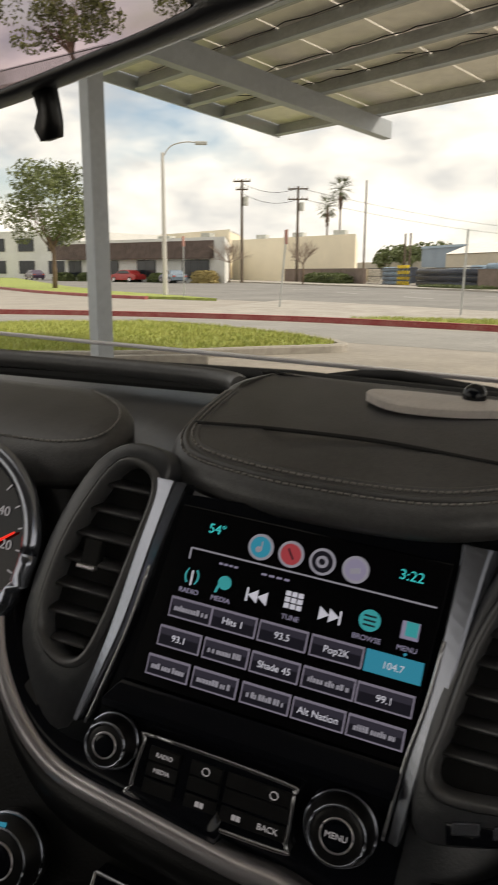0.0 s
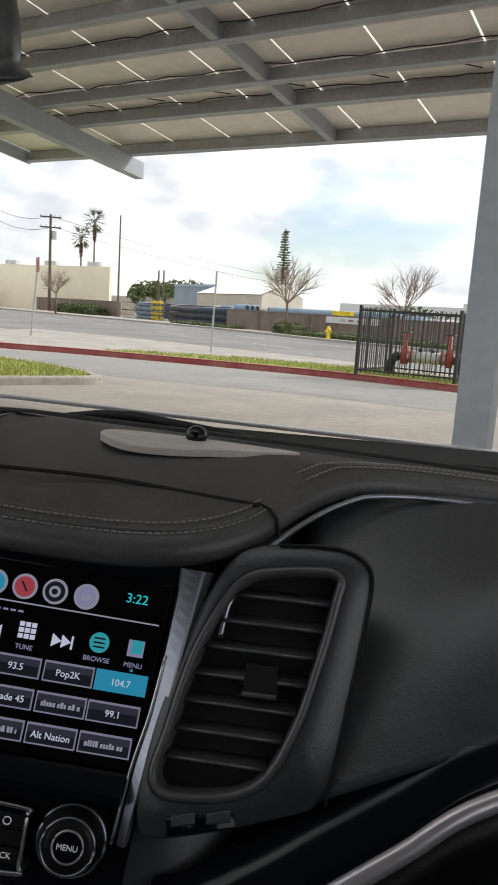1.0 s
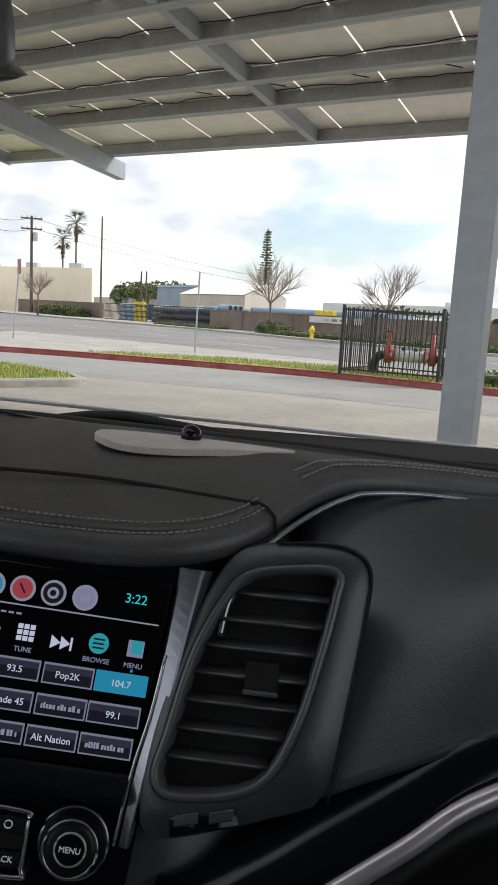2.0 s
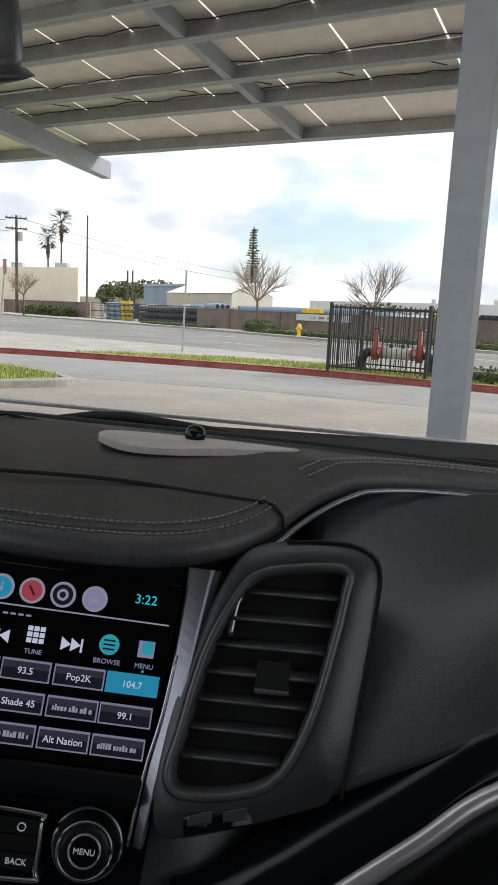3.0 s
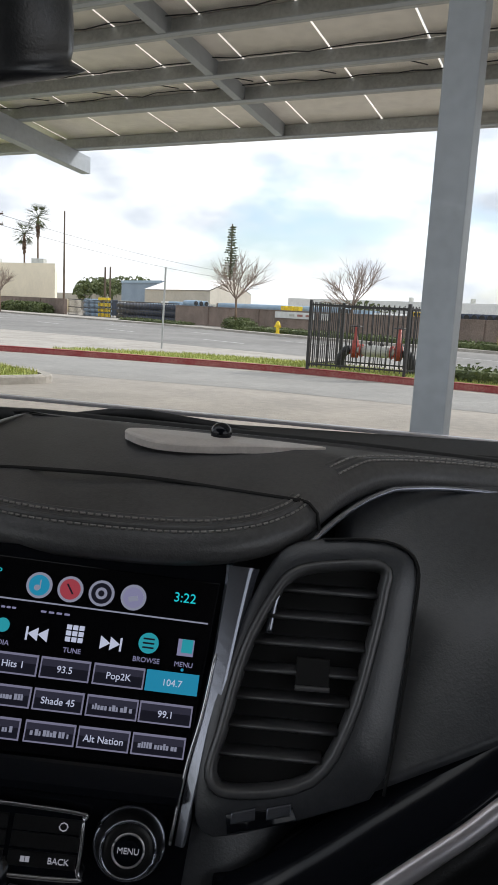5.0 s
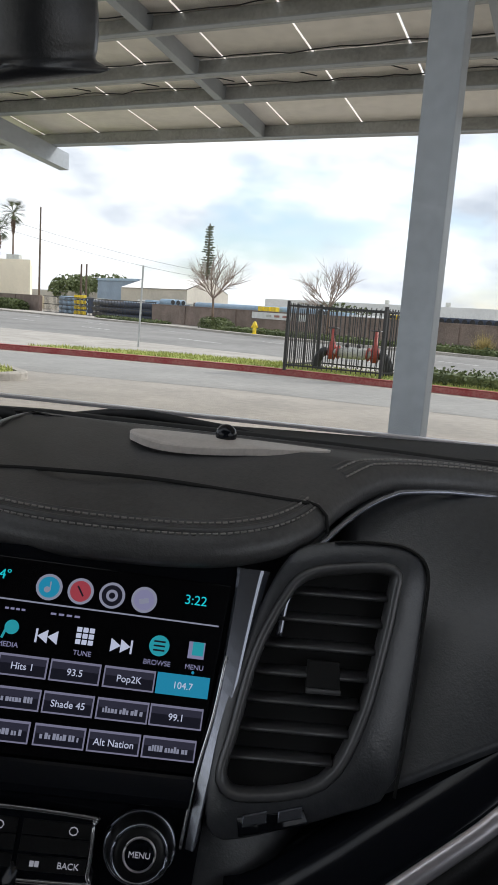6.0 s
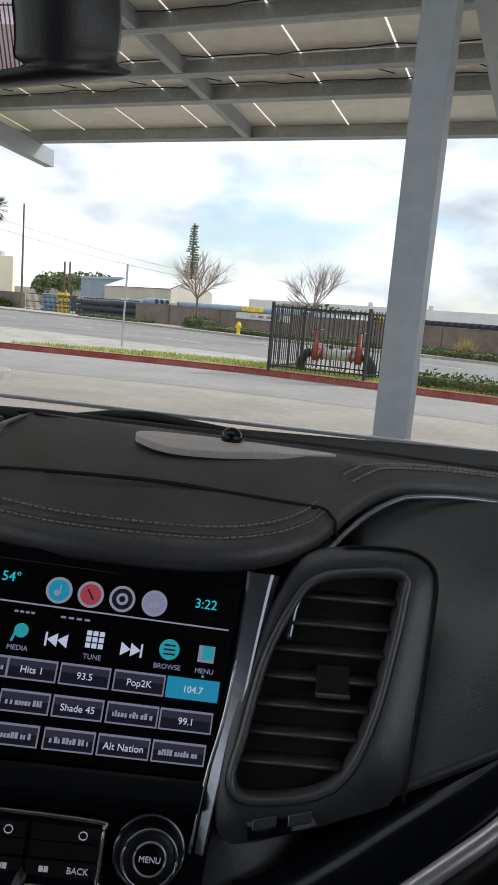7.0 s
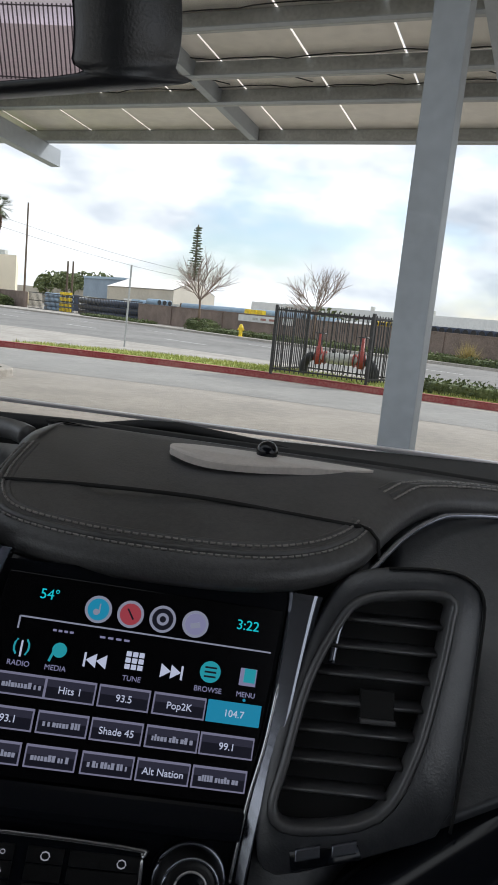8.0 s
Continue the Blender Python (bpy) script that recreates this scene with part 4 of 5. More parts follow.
SF = frame_of((-0.1858, 0.3919, 1.0616), (0.9856, 0.1337, -0.1036), (0.0504, 0.3528, 0.9343), (0.1615, -0.9261, 0.341))
RF = frame_of((-0.0513, 0.403, 1.0501), (0.9999, 0.0143, 0), (-0.0059, 0.4124, 0.911), (0.0131, -0.9109, 0.4124))


def sp(a, b, c=0.0):
    return SF @ Vector((a, b, c))


def rp(a, b, c=0.0):
    return RF @ Vector((a, b, c))


def top_z(x, y):
    back = max(0.0, y - 0.530)
    return 1.157 + (0.316 * (y - back - 0.462) - 0.032 * (x + 0.037)) / 0.948 - 0.02 * max(0.0, x)


cabin = thing("car_cabin", "closed cabin of a parked car", "car interior", (0, 0, 0.3), kind="structure")
part("headliner", boxed((-0.19, -1.05, 1.70), (1.5, 2.5, 0.05), None, 0.02), HEADLINER, cabin)
part("cabin_floor", boxed((-0.19, -0.6, 0.36), (1.55, 2.7, 0.06)), RUBBER, cabin)
# unseen wall up to the roof, added to block light from behind
part("rear_light_block", boxed((-0.19, -1.98, 1.02), (1.5, 0.06, 1.36)), DARK, cabin)
for sx in (-0.97, 0.59):
    part("door_panel", boxed((sx, -0.7, 0.72), (0.06, 2.5, 0.72), None, 0.02), SOFT, cabin)
    if sx > 0:
        # unseen blind panel over the right rear window, added to darken the fascia
        part("side_light_block", boxed((sx, -1.52, 1.36), (0.06, 0.9, 0.62)), DARK, cabin)
    part("roof_rail", boxed((sx, -1.15, 1.66), (0.07, 2.3, 0.09), None, 0.02), HEADLINER, cabin)
    part("door_pillar", boxed((sx, -1.35, 1.35), (0.06, 0.12, 0.6), None, 0.02), DARK, cabin)
    part("windscreen_pillar", tube(bmesh.new(), [(sx, 0.66, 1.10), (sx * 0.97, 0.2, 1.70)], 0.045, 8), DARK, cabin, "", True)
    part("rear_pillar", tube(bmesh.new(), [(sx, -2.0, 1.05), (sx * 0.97, -1.75, 1.68)], 0.06, 8), DARK, cabin, "", True)
GLASS = bpy.data.materials.new("windscreen_glass")
GLASS.use_nodes = True
gn, gl = GLASS.node_tree.nodes, GLASS.node_tree.links
gn.clear()
g_out, g_mix, g_tr, g_gl = (gn.new(k) for k in ("ShaderNodeOutputMaterial", "ShaderNodeMixShader", "ShaderNodeBsdfTransparent", "ShaderNodeBsdfGlossy"))
g_tr.inputs["Color"].default_value = (0.97, 0.985, 0.98, 1)
g_gl.inputs["Roughness"].default_value = 0.02
g_mix.inputs[0].default_value = 0.03
gl.new(g_tr.outputs[0], g_mix.inputs[1])
gl.new(g_gl.outputs[0], g_mix.inputs[2])
gl.new(g_mix.outputs[0], g_out.inputs[0])
bm = bmesh.new()
grid = [[bm.verts.new((-0.19 + u * 0.74 * (1 - 0.08 * v), 0.64 - 0.42 * v - 0.06 * u * u, 1.19 + 0.50 * v)) for u in [k / 6 - 1 for k in range(13)]] for v in (0, 0.33, 0.66, 1)]
for r0, r1 in zip(grid, grid[1:]):
    for k in range(12):
        bm.faces.new((r0[k], r0[k + 1], r1[k + 1], r1[k]))
screen_glass = part("windscreen", bm, GLASS, cabin, "clear curved windscreen glass", True)
screen_glass.visible_shadow = False
hood = boxed((-0.19, 1.28, 1.0), (1.5, 1.2, 0.10), Matrix.Rotation(radians(-6), 4, "X"), 0.04)
part("hood", hood, CARPAINT, cabin, "dark car bonnet", True)
part("front_body", boxed((-0.19, 1.25, 0.66), (1.5, 1.2, 0.56), None, 0.06), CARPAINT, cabin)
part("cowl", boxed((-0.19, 0.685, 1.155), (1.46, 0.1, 0.03), None, 0.008), RUBBER, cabin)
# thin silver bar stands in for sky reflected along the dark bonnet edge
part("cowl_gleam", boxed((-0.19, 0.735, 1.1775), (1.46, 0.014, 0.004), Matrix.Rotation(radians(1.6), 4, 'Y'), 0.003), SILVER, cabin, "silver strip as sky gleam on the bonnet edge under the windscreen")
for sx in (-0.93, 0.55):
    for y in (-1.3, 1.5):
        part("wheel", rod((sx - 0.1, y, 0.33), (sx + 0.1, y, 0.33), 0.33, 18), RUBBER, cabin)
wiper = thing("wiper", "black windscreen wiper at the glass foot", "wiper", (-0.2, 0.655, 1.19))
part("arm", tube(bmesh.new(), [(-0.62, 0.655, 1.155), (-0.32, 0.66, 1.170), (-0.235, 0.66, 1.183), (-0.20, 0.66, 1.184), (-0.12, 0.66, 1.176), (-0.03, 0.66, 1.162)], [0.002, 0.003, 0.0045, 0.005, 0.0045, 0.003], 8), RUBBER, wiper, "", True)
part("blade", boxed((-0.35, 0.652, 1.168), (0.62, 0.008, 0.01), None, 0.002), RUBBER, wiper)

dash = thing("dashboard", "black leather-topped car dashboard with stitched pads", "dashboard", (-0.19, 0.45, 0.9))
PROFILE = [(0.66, 1.140), (0.60, 1.165), (0.55, 1.160), (0.50, 1.150), (0.462, 1.128), (0.440, 1.105), (0.416, 1.052), (0.384, 0.978), (0.345, 0.90), (0.33, 0.72), (0.66, 0.70)]
rings = []
for x in [-0.93 + k * 0.046 for k in range(33)]:
    f = min(1, max(0, (x - 0.0) / 0.12))
    g = min(1, max(0, (-0.30 - x) / 0.05))
    ring = []
    for k, (y, z) in enumerate(PROFILE):
        if k in (3, 4, 5):
            y, z = y + f * (0.035, 0.045, 0.03)[k - 3], z + f * (0.002, 0.004, 0.004)[k - 3]
        if k in (3, 4, 5, 6, 7, 8):
            h = min(1, max(0, (x + 0.06) / 0.05))
            y, z = y + h * (0.05 if k > 4 else 0.02), z - h * 0.06
        if k in (2, 3, 4, 5):
            z -= g * (0.0, 0.012, 0.03, 0.05)[k - 2]
            y += g * (0, 0.02, 0.035, 0.05)[k - 2]
        ring.append(Vector((x, y - 0.05 * max(0, abs(x + 0.19) - 0.45) ** 1.0, z)))
    rings.append(ring)
part("dash_body", rings_mesh(rings), SOFT, dash, "black grained dashboard body", True)

# passenger panel bulging between the upper roll and the lower bright strip
rings = []
for a in [k / 40 for k in range(41)]:
    x = -0.025 + a * 0.555
    e = min(1.0, max(0.0, a - 0.06) / 0.34)
    e = e * e * (3 - 2 * e)
    foot = rp(x + 0.0513, -0.042 + 0.44 * (x - 0.01), 0.002)
    foot.z = foot.z - max(0.0, foot.z - 1.06) * 0.6
    head = Vector((x + 0.004, 0.558 - 0.10 * max(0, x - 0.2), 1.166))
    face = [foot]
    for f, lift in ((0.17, 0.40), (0.34, 0.72), (0.5, 0.89), (0.7, 0.965), (0.9, 0.995)):
        p = foot.lerp(head, f)
        p.z = foot.z + (head.z - 0.004 - foot.z) * (f + (lift - f) * e)
        face.append(p)
    face.append(head + Vector((0, 0, -0.004)))
    rings.append([*smooth_curve(face, 4), head + Vector((0, 0.03, -0.03)), foot + Vector((0, 0.06, -0.01))])
part("passenger_panel", rings_mesh(rings), SOFT, dash, "smooth black passenger dash panel", True)

# centre pad with its brow
PAD = [(-0.300, 0.602), (-0.303, 0.555), (-0.300, 0.520), (-0.303, 0.482), (-0.298, 0.450), (-0.276, 0.426), (-0.225, 0.415), (-0.165, 0.4135), (-0.112, 0.418), (-0.075, 0.431), (-0.050, 0.450),
       (-0.036, 0.470), (-0.016, 0.500), (0.006, 0.523), (0.034, 0.542), (0.070, 0.553), (0.130, 0.557), (0.30, 0.556), (0.46, 0.548), (0.50, 0.60)]
pts = [tuple(p[:2]) for p in smooth_curve([(*p, 0) for p in PAD[:-1]], 5)] + [(0.46, 0.598), (0.2, 0.604), (0.0, 0.605), (-0.2, 0.605)]
rings = []
for d, dz in ((0.014, -0.024), (0.004, -0.020), (0.0, -0.013), (0.002, -0.006), (0.006, -0.002), (0.011, 0.0005), (0.016, 0.0018)):
    rings.append([Vector((x, y, top_z(x, y) + dz)) for x, y in (inset2(pts, d) if d else pts)])
part("centre_pad", rings_mesh(rings), LEATHER, dash, "padded black leather dash top", True)


def stitch_line(line, inset, dz, start, stop):
    base = [tuple(p[:2]) for p in smooth_curve([(*p, 0) for p in line], 60)]
    off = inset2(base + [(base[-1][0], 0.62), (base[0][0], 0.62)], inset)[: len(base)]
    bm_, run, on = bmesh.new(), 0.0, 0.0
    last = None
    for x, y in off[start:stop]:
        p = Vector((x, y, top_z(x, y) + dz))
        if last is None:
            last = p
        if (p - last).length > 0.0042:
            q = last.lerp(p, 0.68)
            tube(bm_, [last, q], 0.0008, 5)
            last = p
    return bm_


def bead_line(line, inset, dz, r, start, stop):
    """A raised fold of the leather that follows an edge of the pad."""
    base = [tuple(p[:2]) for p in smooth_curve([(*p, 0) for p in line], 12)]
    off = inset2(base + [(base[-1][0], 0.62), (base[0][0], 0.62)], inset)[: len(base)]
    return tube(bmesh.new(), [Vector((x, y, top_z(x, y) + dz)) for x, y in off[start:stop]], r, 8)


BROW = PAD[2:12]
part("fold", bead_line(BROW, 0.0112, -0.0006, 0.0024, 1, -3), LEATHER, dash, "raised leather fold along the edge", True)
part("fold", bead_line(BROW, 0.0190, 0.0001, 0.0022, 1, -3), LEATHER, dash, "", True)
part("fold", bead_line(PAD[12:18], 0.0155, 0.0000, 0.0024, 1, -2), LEATHER, dash, "", True)
part("fold", bead_line(PAD[12:18], 0.0250, 0.0001, 0.0020, 1, -2), LEATHER, dash, "", True)
for ins, dz in ((0.0150, 0.0022), (0.0075, -0.0002)):
    ob = part("stitching", stitch_line(BROW, ins, dz, 4, -4), STITCH, dash, "pale grey double stitching")
    ob["kind"] = "stuff"
ROLL = PAD[12:18]
ob = part("stitching", stitch_line(ROLL, 0.020, 0.0022, 2, -4), STITCH, dash)
ob["kind"] = "stuff"
ob = part("stitching", stitch_line(ROLL, 0.011, 0.0012, 2, -4), STITCH, dash)
ob["kind"] = "stuff"
seam = smooth_curve([(-0.288, 0.466, 0), (-0.235, 0.4725, 0), (-0.16, 0.476, 0), (-0.10, 0.472, 0), (-0.075, 0.470, 0), (-0.050, 0.468, 0)], 8)
part("seam", tube(bmesh.new(), [Vector((p.x, p.y, top_z(p.x, p.y) + 0.0018)) for p in seam], 0.0016, 6), RUBBER, dash, "sewn seam across the pad", True)
part("seam", tube(bmesh.new(), [Vector((x, y, top_z(x, y) + dz)) for x, y, dz in ((-0.052, 0.470, 0.0018), (-0.044, 0.468, 0.0008), (-0.038, 0.467, -0.005), (-0.036, 0.466, -0.016))], 0.0012, 6), RUBBER, dash)
roll_edge = smooth_curve([(-0.064, 0.425, -0.060), (-0.060, 0.435, -0.040), (-0.050, 0.450, -0.026), (-0.036, 0.468, -0.020), (-0.016, 0.497, -0.019), (0.006, 0.520, -0.018), (0.034, 0.539, -0.017), (0.070, 0.550, -0.016), (0.130, 0.554, -0.016), (0.30, 0.553, -0.016), (0.45, 0.545, -0.016)], 6)
part("trim_strip", tube(bmesh.new(), [Vector((p.x, p.y - 0.002, top_z(p.x, p.y) + p.z)) for p in roll_edge], 0.0022, 8), DARKCHROME, dash, "thin satin trim strip under the pad", True)
LEFTROLL = smooth_curve([(-0.303, 0.560, 0), (-0.325, 0.580, 0), (-0.37, 0.586, 0), (-0.50, 0.572, 0), (-0.70, 0.53, 0), (-0.9, 0.49, 0)], 6)
part("rear_roll", tube(bmesh.new(), [Vector((p.x, p.y, top_z(p.x, p.y) - 0.008)) for p in LEFTROLL], 0.0085, 10), LEATHER, dash, "padded roll below the windscreen", True)
part("glass_gasket", tube(bmesh.new(), [Vector((x, 0.613 - 0.05 * abs(x + 0.19) ** 2, top_z(x, 0.6) - 0.006 - 0.04 * max(0.0, -0.28 - x))) for x in [-0.93 + 0.05 * k for k in range(31)]], 0.008, 8), RUBBER, dash, "", True)
# cluster hood
HOODP = [(-0.86, 0.475), (-0.60, 0.492), (-0.45, 0.498), (-0.395, 0.497), (-0.355, 0.480), (-0.336, 0.455), (-0.338, 0.425), (-0.37, 0.407), (-0.435, 0.402), (-0.60, 0.402), (-0.86, 0.402)]
hp = [tuple(p[:2]) for p in smooth_curve([(*p, 0) for p in HOODP], 5)]
rings = []
for d, dz in ((0.010, -0.034), (0.0, -0.022), (0.0, -0.010), (0.004, -0.003), (0.012, 0.001), (0.022, 0.003)):
    rings.append([Vector((x, y, top_z(x, y) + dz + 0.002)) for x, y in (inset2(hp, d) if d else hp)])
part("cluster_hood", rings_mesh(rings), LEATHER, dash, "padded leather hood over the gauges", True)
ob = part("stitching", stitch_line(HOODP[3:9], 0.010, 0.003, 2, -2), STITCH, dash)
ob["kind"] = "stuff"
# speaker cloth and light sensor
PATCHP = [(-0.190, 0.548), (-0.186, 0.558), (-0.165, 0.5645), (-0.12, 0.5665), (-0.06, 0.5625), (-0.033, 0.5575), (-0.05, 0.545), (-0.075, 0.534), (-0.12, 0.523), (-0.16, 0.521), (-0.184, 0.531)]
rings = [[Vector((x, y, top_z(x, y) + dz)) for x, y in (inset2([tuple(p[:2]) for p in smooth_curve([(*q, 0) for q in PATCHP], 4, True)], d))] for d, dz in ((0, -0.002), (0, 0.0030), (0.0010, 0.0034))]
part("speaker_cover", rings_mesh(rings), PATCH, dash, "pale taupe speaker cover on the dash top")
bm = bmesh.new()
bmesh.ops.create_uvsphere(bm, u_segments=20, v_segments=12, radius=0.0085)
bmesh.ops.transform(bm, matrix=Matrix.Translation((-0.116, 0.5585, top_z(-0.116, 0.5585) + 0.006)), verts=bm.verts[:])
sensor = part("light_sensor", bm, PIANO, dash, "small glossy black sensor dome", True)
part("sensor_base", tube(bmesh.new(), [Vector((-0.116, 0.5585, top_z(-0.116, 0.5585) + z)) for z in (0.0, 0.003)], 0.0095, 16), RUBBER, sensor)

# ---- centre stack ----
FASCIA = [(-0.096, 0.071), (0.094, 0.080), (0.094, 0.0), (0.090, -0.085), (0.088, -0.125), (0.05, -0.135), (-0.09, -0.135), (-0.14, -0.118), (-0.120, -0.07), (-0.104, 0.0)]
part("fascia", slab(FASCIA, -0.05, -0.0035, SF), PIANO, dash, "glossy black centre fascia")
part("stack_body", slab([(-0.24, -0.06), (0.12, -0.08), (0.14, -0.26), (-0.26, -0.26)], -0.06, -0.012, SF), DARK, dash)
display = part("display", slab([(-0.0775, 0.0655), (0.0872, 0.0660), (0.0818, -0.0475), (-0.0900, -0.0470)], -0.006, 0.0, SF, 0.0008), DISPLAY, dash, "lit touch display with radio presets")
part("ledge", rings_mesh([[sp(a + k * q, b, c) for b, c, q in ((-0.0475, -0.004, 0), (-0.0485, 0.0005, 0), (-0.0500, 0.0020, 0), (-0.0600, 0.0085, 1), (-0.0640, 0.0085, 1), (-0.0690, -0.004, 1))] for a, k in ((-0.0925, -0.007), (0.0815, -0.002))]), PIANO, dash, "glossy ledge under the display")


def ui(name, w, h, a, b, material, c=0.0006, r=0.0, label=""):
    bm_ = boxed((0, 0, 0), (w, h, 0.0006))
    bmesh.ops.transform(bm_, matrix=SF @ Matrix.Translation((a, b, c)) @ Matrix.Rotation(r, 4, "Z"), verts=bm_.verts[:])
    return part(name, bm_, material, display, label)


def disc(name, rad, a, b, material, c=0.0006, label=""):
    return part(name, tube(bmesh.new(), [sp(a, b, c - 0.0003), sp(a, b, c + 0.0003)], rad, 24), material, display, label)


def word(text, size, a, b, material, c=0.0012):
    return written("lettering", text, size, (a, b, c), SF, material, display)


word("54\u00b0", 0.0082, -0.0520, 0.0545, UI_CYAN)
word("3:22", 0.0082, 0.0667, 0.0540, UI_CYAN)
ui("divider", 0.149, 0.0009, 0.0085, 0.0405, UI_RING)
ui("divider", 0.0009, 0.007, -0.0662, 0.0370, UI_RING)
for a, mt in ((-0.0230, UI_BLUE), (-0.0040, UI_RED), (0.0152, UI_DARK), (0.0350, UI_LAV)):
    disc("icon_ring", 0.0079, a, 0.0505, UI_RING)
    disc("icon_disc", 0.0063, a, 0.0505, mt, 0.0012)
# marks on the four round icons: a note, a stroke, a dial and a phone
disc("icon_mark", 0.0018, -0.0240, 0.0490, UI_RING, 0.0018)
ui("icon_mark", 0.0007, 0.0055, -0.0223, 0.0512, UI_RING, 0.0018)
ui("icon_mark", 0.0010, 0.0070, -0.0040, 0.0507, UI_DARK, 0.0018, r=0.6)
disc("icon_mark", 0.0036, 0.0152, 0.0505, UI_RING, 0.0016)
disc("icon_mark", 0.0019, 0.0152, 0.0505, UI_DARK, 0.0020)
ui("icon_mark", 0.0058, 0.0030, 0.0350, 0.0498, UI_RING, 0.0018, r=0.25)
ROW2 = 0.0235
for k in (-1, 1):
    part("icon_wave", tube(bmesh.new(), [sp(-0.062 + k * 0.0042 * math.cos(t), ROW2 + 0.0055 * math.sin(t), 0.0008) for t in (-0.9, -0.4, 0, 0.4, 0.9)], 0.0006, 5), UI_TEAL, display)
ui("icon_stem", 0.0010, 0.009, -0.062, ROW2 - 0.001, UI_WHITE)
disc("icon_disc", 0.0042, -0.0405, ROW2 + 0.001, UI_TEAL)
ui("icon_stem", 0.0014, 0.008, -0.0442, ROW2 - 0.002, UI_TEAL, r=-0.3)
for base, sgn in ((-0.0188, -1), (0.0252, 1)):
    for k in range(2):
        x0 = base + (k - 1) * 0.006 * 1.0
        tri = [(x0 + (0 if sgn > 0 else 0.006), -0.004), (x0 + (0 if sgn > 0 else 0.006), 0.004), (x0 + (0.006 if sgn > 0 else 0), 0)]
        part("icon_arrow", slab([(a, ROW2 - 0.002 + b) for a, b in tri], 0.0003, 0.0009, SF), UI_WHITE, display)
    ui("icon_stem", 0.0012, 0.008, base + sgn * 0.0066, ROW2 - 0.002, UI_WHITE)
for i in range(3):
    for j in range(3):
        ui("icon_key", 0.0030, 0.0028, 0.0032 + (i - 1) * 0.0038, ROW2 + 0.001 + (j - 1) * 0.0036, UI_WHITE)
disc("icon_disc", 0.0062, 0.0485, ROW2 + 0.001, UI_TEAL)
for j in (-1, 0, 1):
    ui("icon_line", 0.007, 0.0010, 0.0485, ROW2 + 0.001 + j * 0.0026, UI_DARK, 0.0013)
ui("icon_book", 0.0100, 0.0100, 0.0715, ROW2 + 0.001, UI_LAV)
ui("icon_page", 0.0068, 0.0080, 0.0723, ROW2 + 0.002, UI_TEAL, 0.0013)
disc("page_dot", 0.0009, 0.0712, 0.0112, UI_BLUE)
for text, a in (("RADIO", -0.062), ("MEDIA", -0.0410), ("BROWSE", 0.0485), ("MENU", 0.0715), ("TUNE", 0.0032)):
    word(text, 0.0042, a, ROW2 - 0.0092, UI_LAV)
for a, w in ((-0.0405, 0.013), (-0.0105, 0.019)):
    for k in range(4):
        ui("legend_bar", w / 6, 0.0012, a + (k - 1.5) * w / 4, 0.0352, UI_LAV)
PRESETS = (("", "Hits 1", "93.5", "Pop2K", "104.7"), ("93.1", "", "Shade 45", "", "99.1"), ("", "", "", "Alt Nation", ""))
COLS = ((-0.0580, -0.0300, 0.0010, 0.0335, 0.0662), (-0.0612, -0.0308, 0.0002, 0.0325, 0.0650), (-0.0645, -0.0337, -0.0016, 0.0305, 0.0635))
rng = random.Random(15)
for r, names_ in enumerate(PRESETS):
    b = 0.0030 - r * 0.0186
    for c, text in enumerate(names_):
        a, w = COLS[r][c], 0.0278 + 0.0011 * c
        chosen = text == "104.7"
        plate = ui("preset_button", w, 0.0125, a, b, UI_BLUE if chosen else UI_EDGE, 0.0004, label="blue selected preset" if chosen else "")
        if not chosen:
            ui("preset_face", w - 0.0018, 0.0102, a, b - 0.0001, UI_DARK, 0.0009)
            ui("preset_sheen", w - 0.0022, 0.0040, a, b + 0.0030, UI_SHEEN, 0.0011)
        if text:
            word(text, 0.0056, a, b - 0.0003, UI_WHITE, 0.0018)
        else:
            x = a - w * 0.38
            while x < a + w * 0.36:
                bw, bh = rng.uniform(0.0010, 0.0019), rng.choice((0.0024, 0.0024, 0.0034))
                ui("text_bar", bw, bh, x + bw / 2, b - 0.0012 + bh / 2 - 0.0006, UI_RING, 0.0015)
                x += bw + rng.choice((0.0004, 0.0004, 0.0005, 0.0014))

for line, label in (([(-0.090, 0.078), (-0.095, 0.040), (-0.101, -0.010), (-0.108, -0.045), (-0.116, -0.080)], "bright curved trim beside the display"), ([(0.1005, 0.078), (0.0975, 0.040), (0.0935, -0.010), (0.088, -0.045), (0.0845, -0.088)], "bright curved trim beside the display")):
    pts = smooth_curve([(*p, 0) for p in line], 6)
    rings = []
    for k, p in enumerate(pts):
        w = 0.0108 - 0.0074 * abs(k / (len(pts) - 1)) ** 0.7
        rings.append([sp(p.x + u * w, p.y, c) for u, c in ((-1, -0.02), (-1, -0.001), (-0.86, 0.0012), (0.35, 0.0042), (0.55, 0.0040), (1, -0.001), (1, -0.02))])
    part("side_trim", rings_mesh(rings), DARKCHROME, dash, label)
    pts2 = [sp(p.x + (0.006 if line[0][0] < 0 else -0.006), p.y, 0.0015) for p in pts[8:]]
    part("trim_bead", tube(bmesh.new(), pts2, 0.0012, 6), CHROME, dash, "", True)


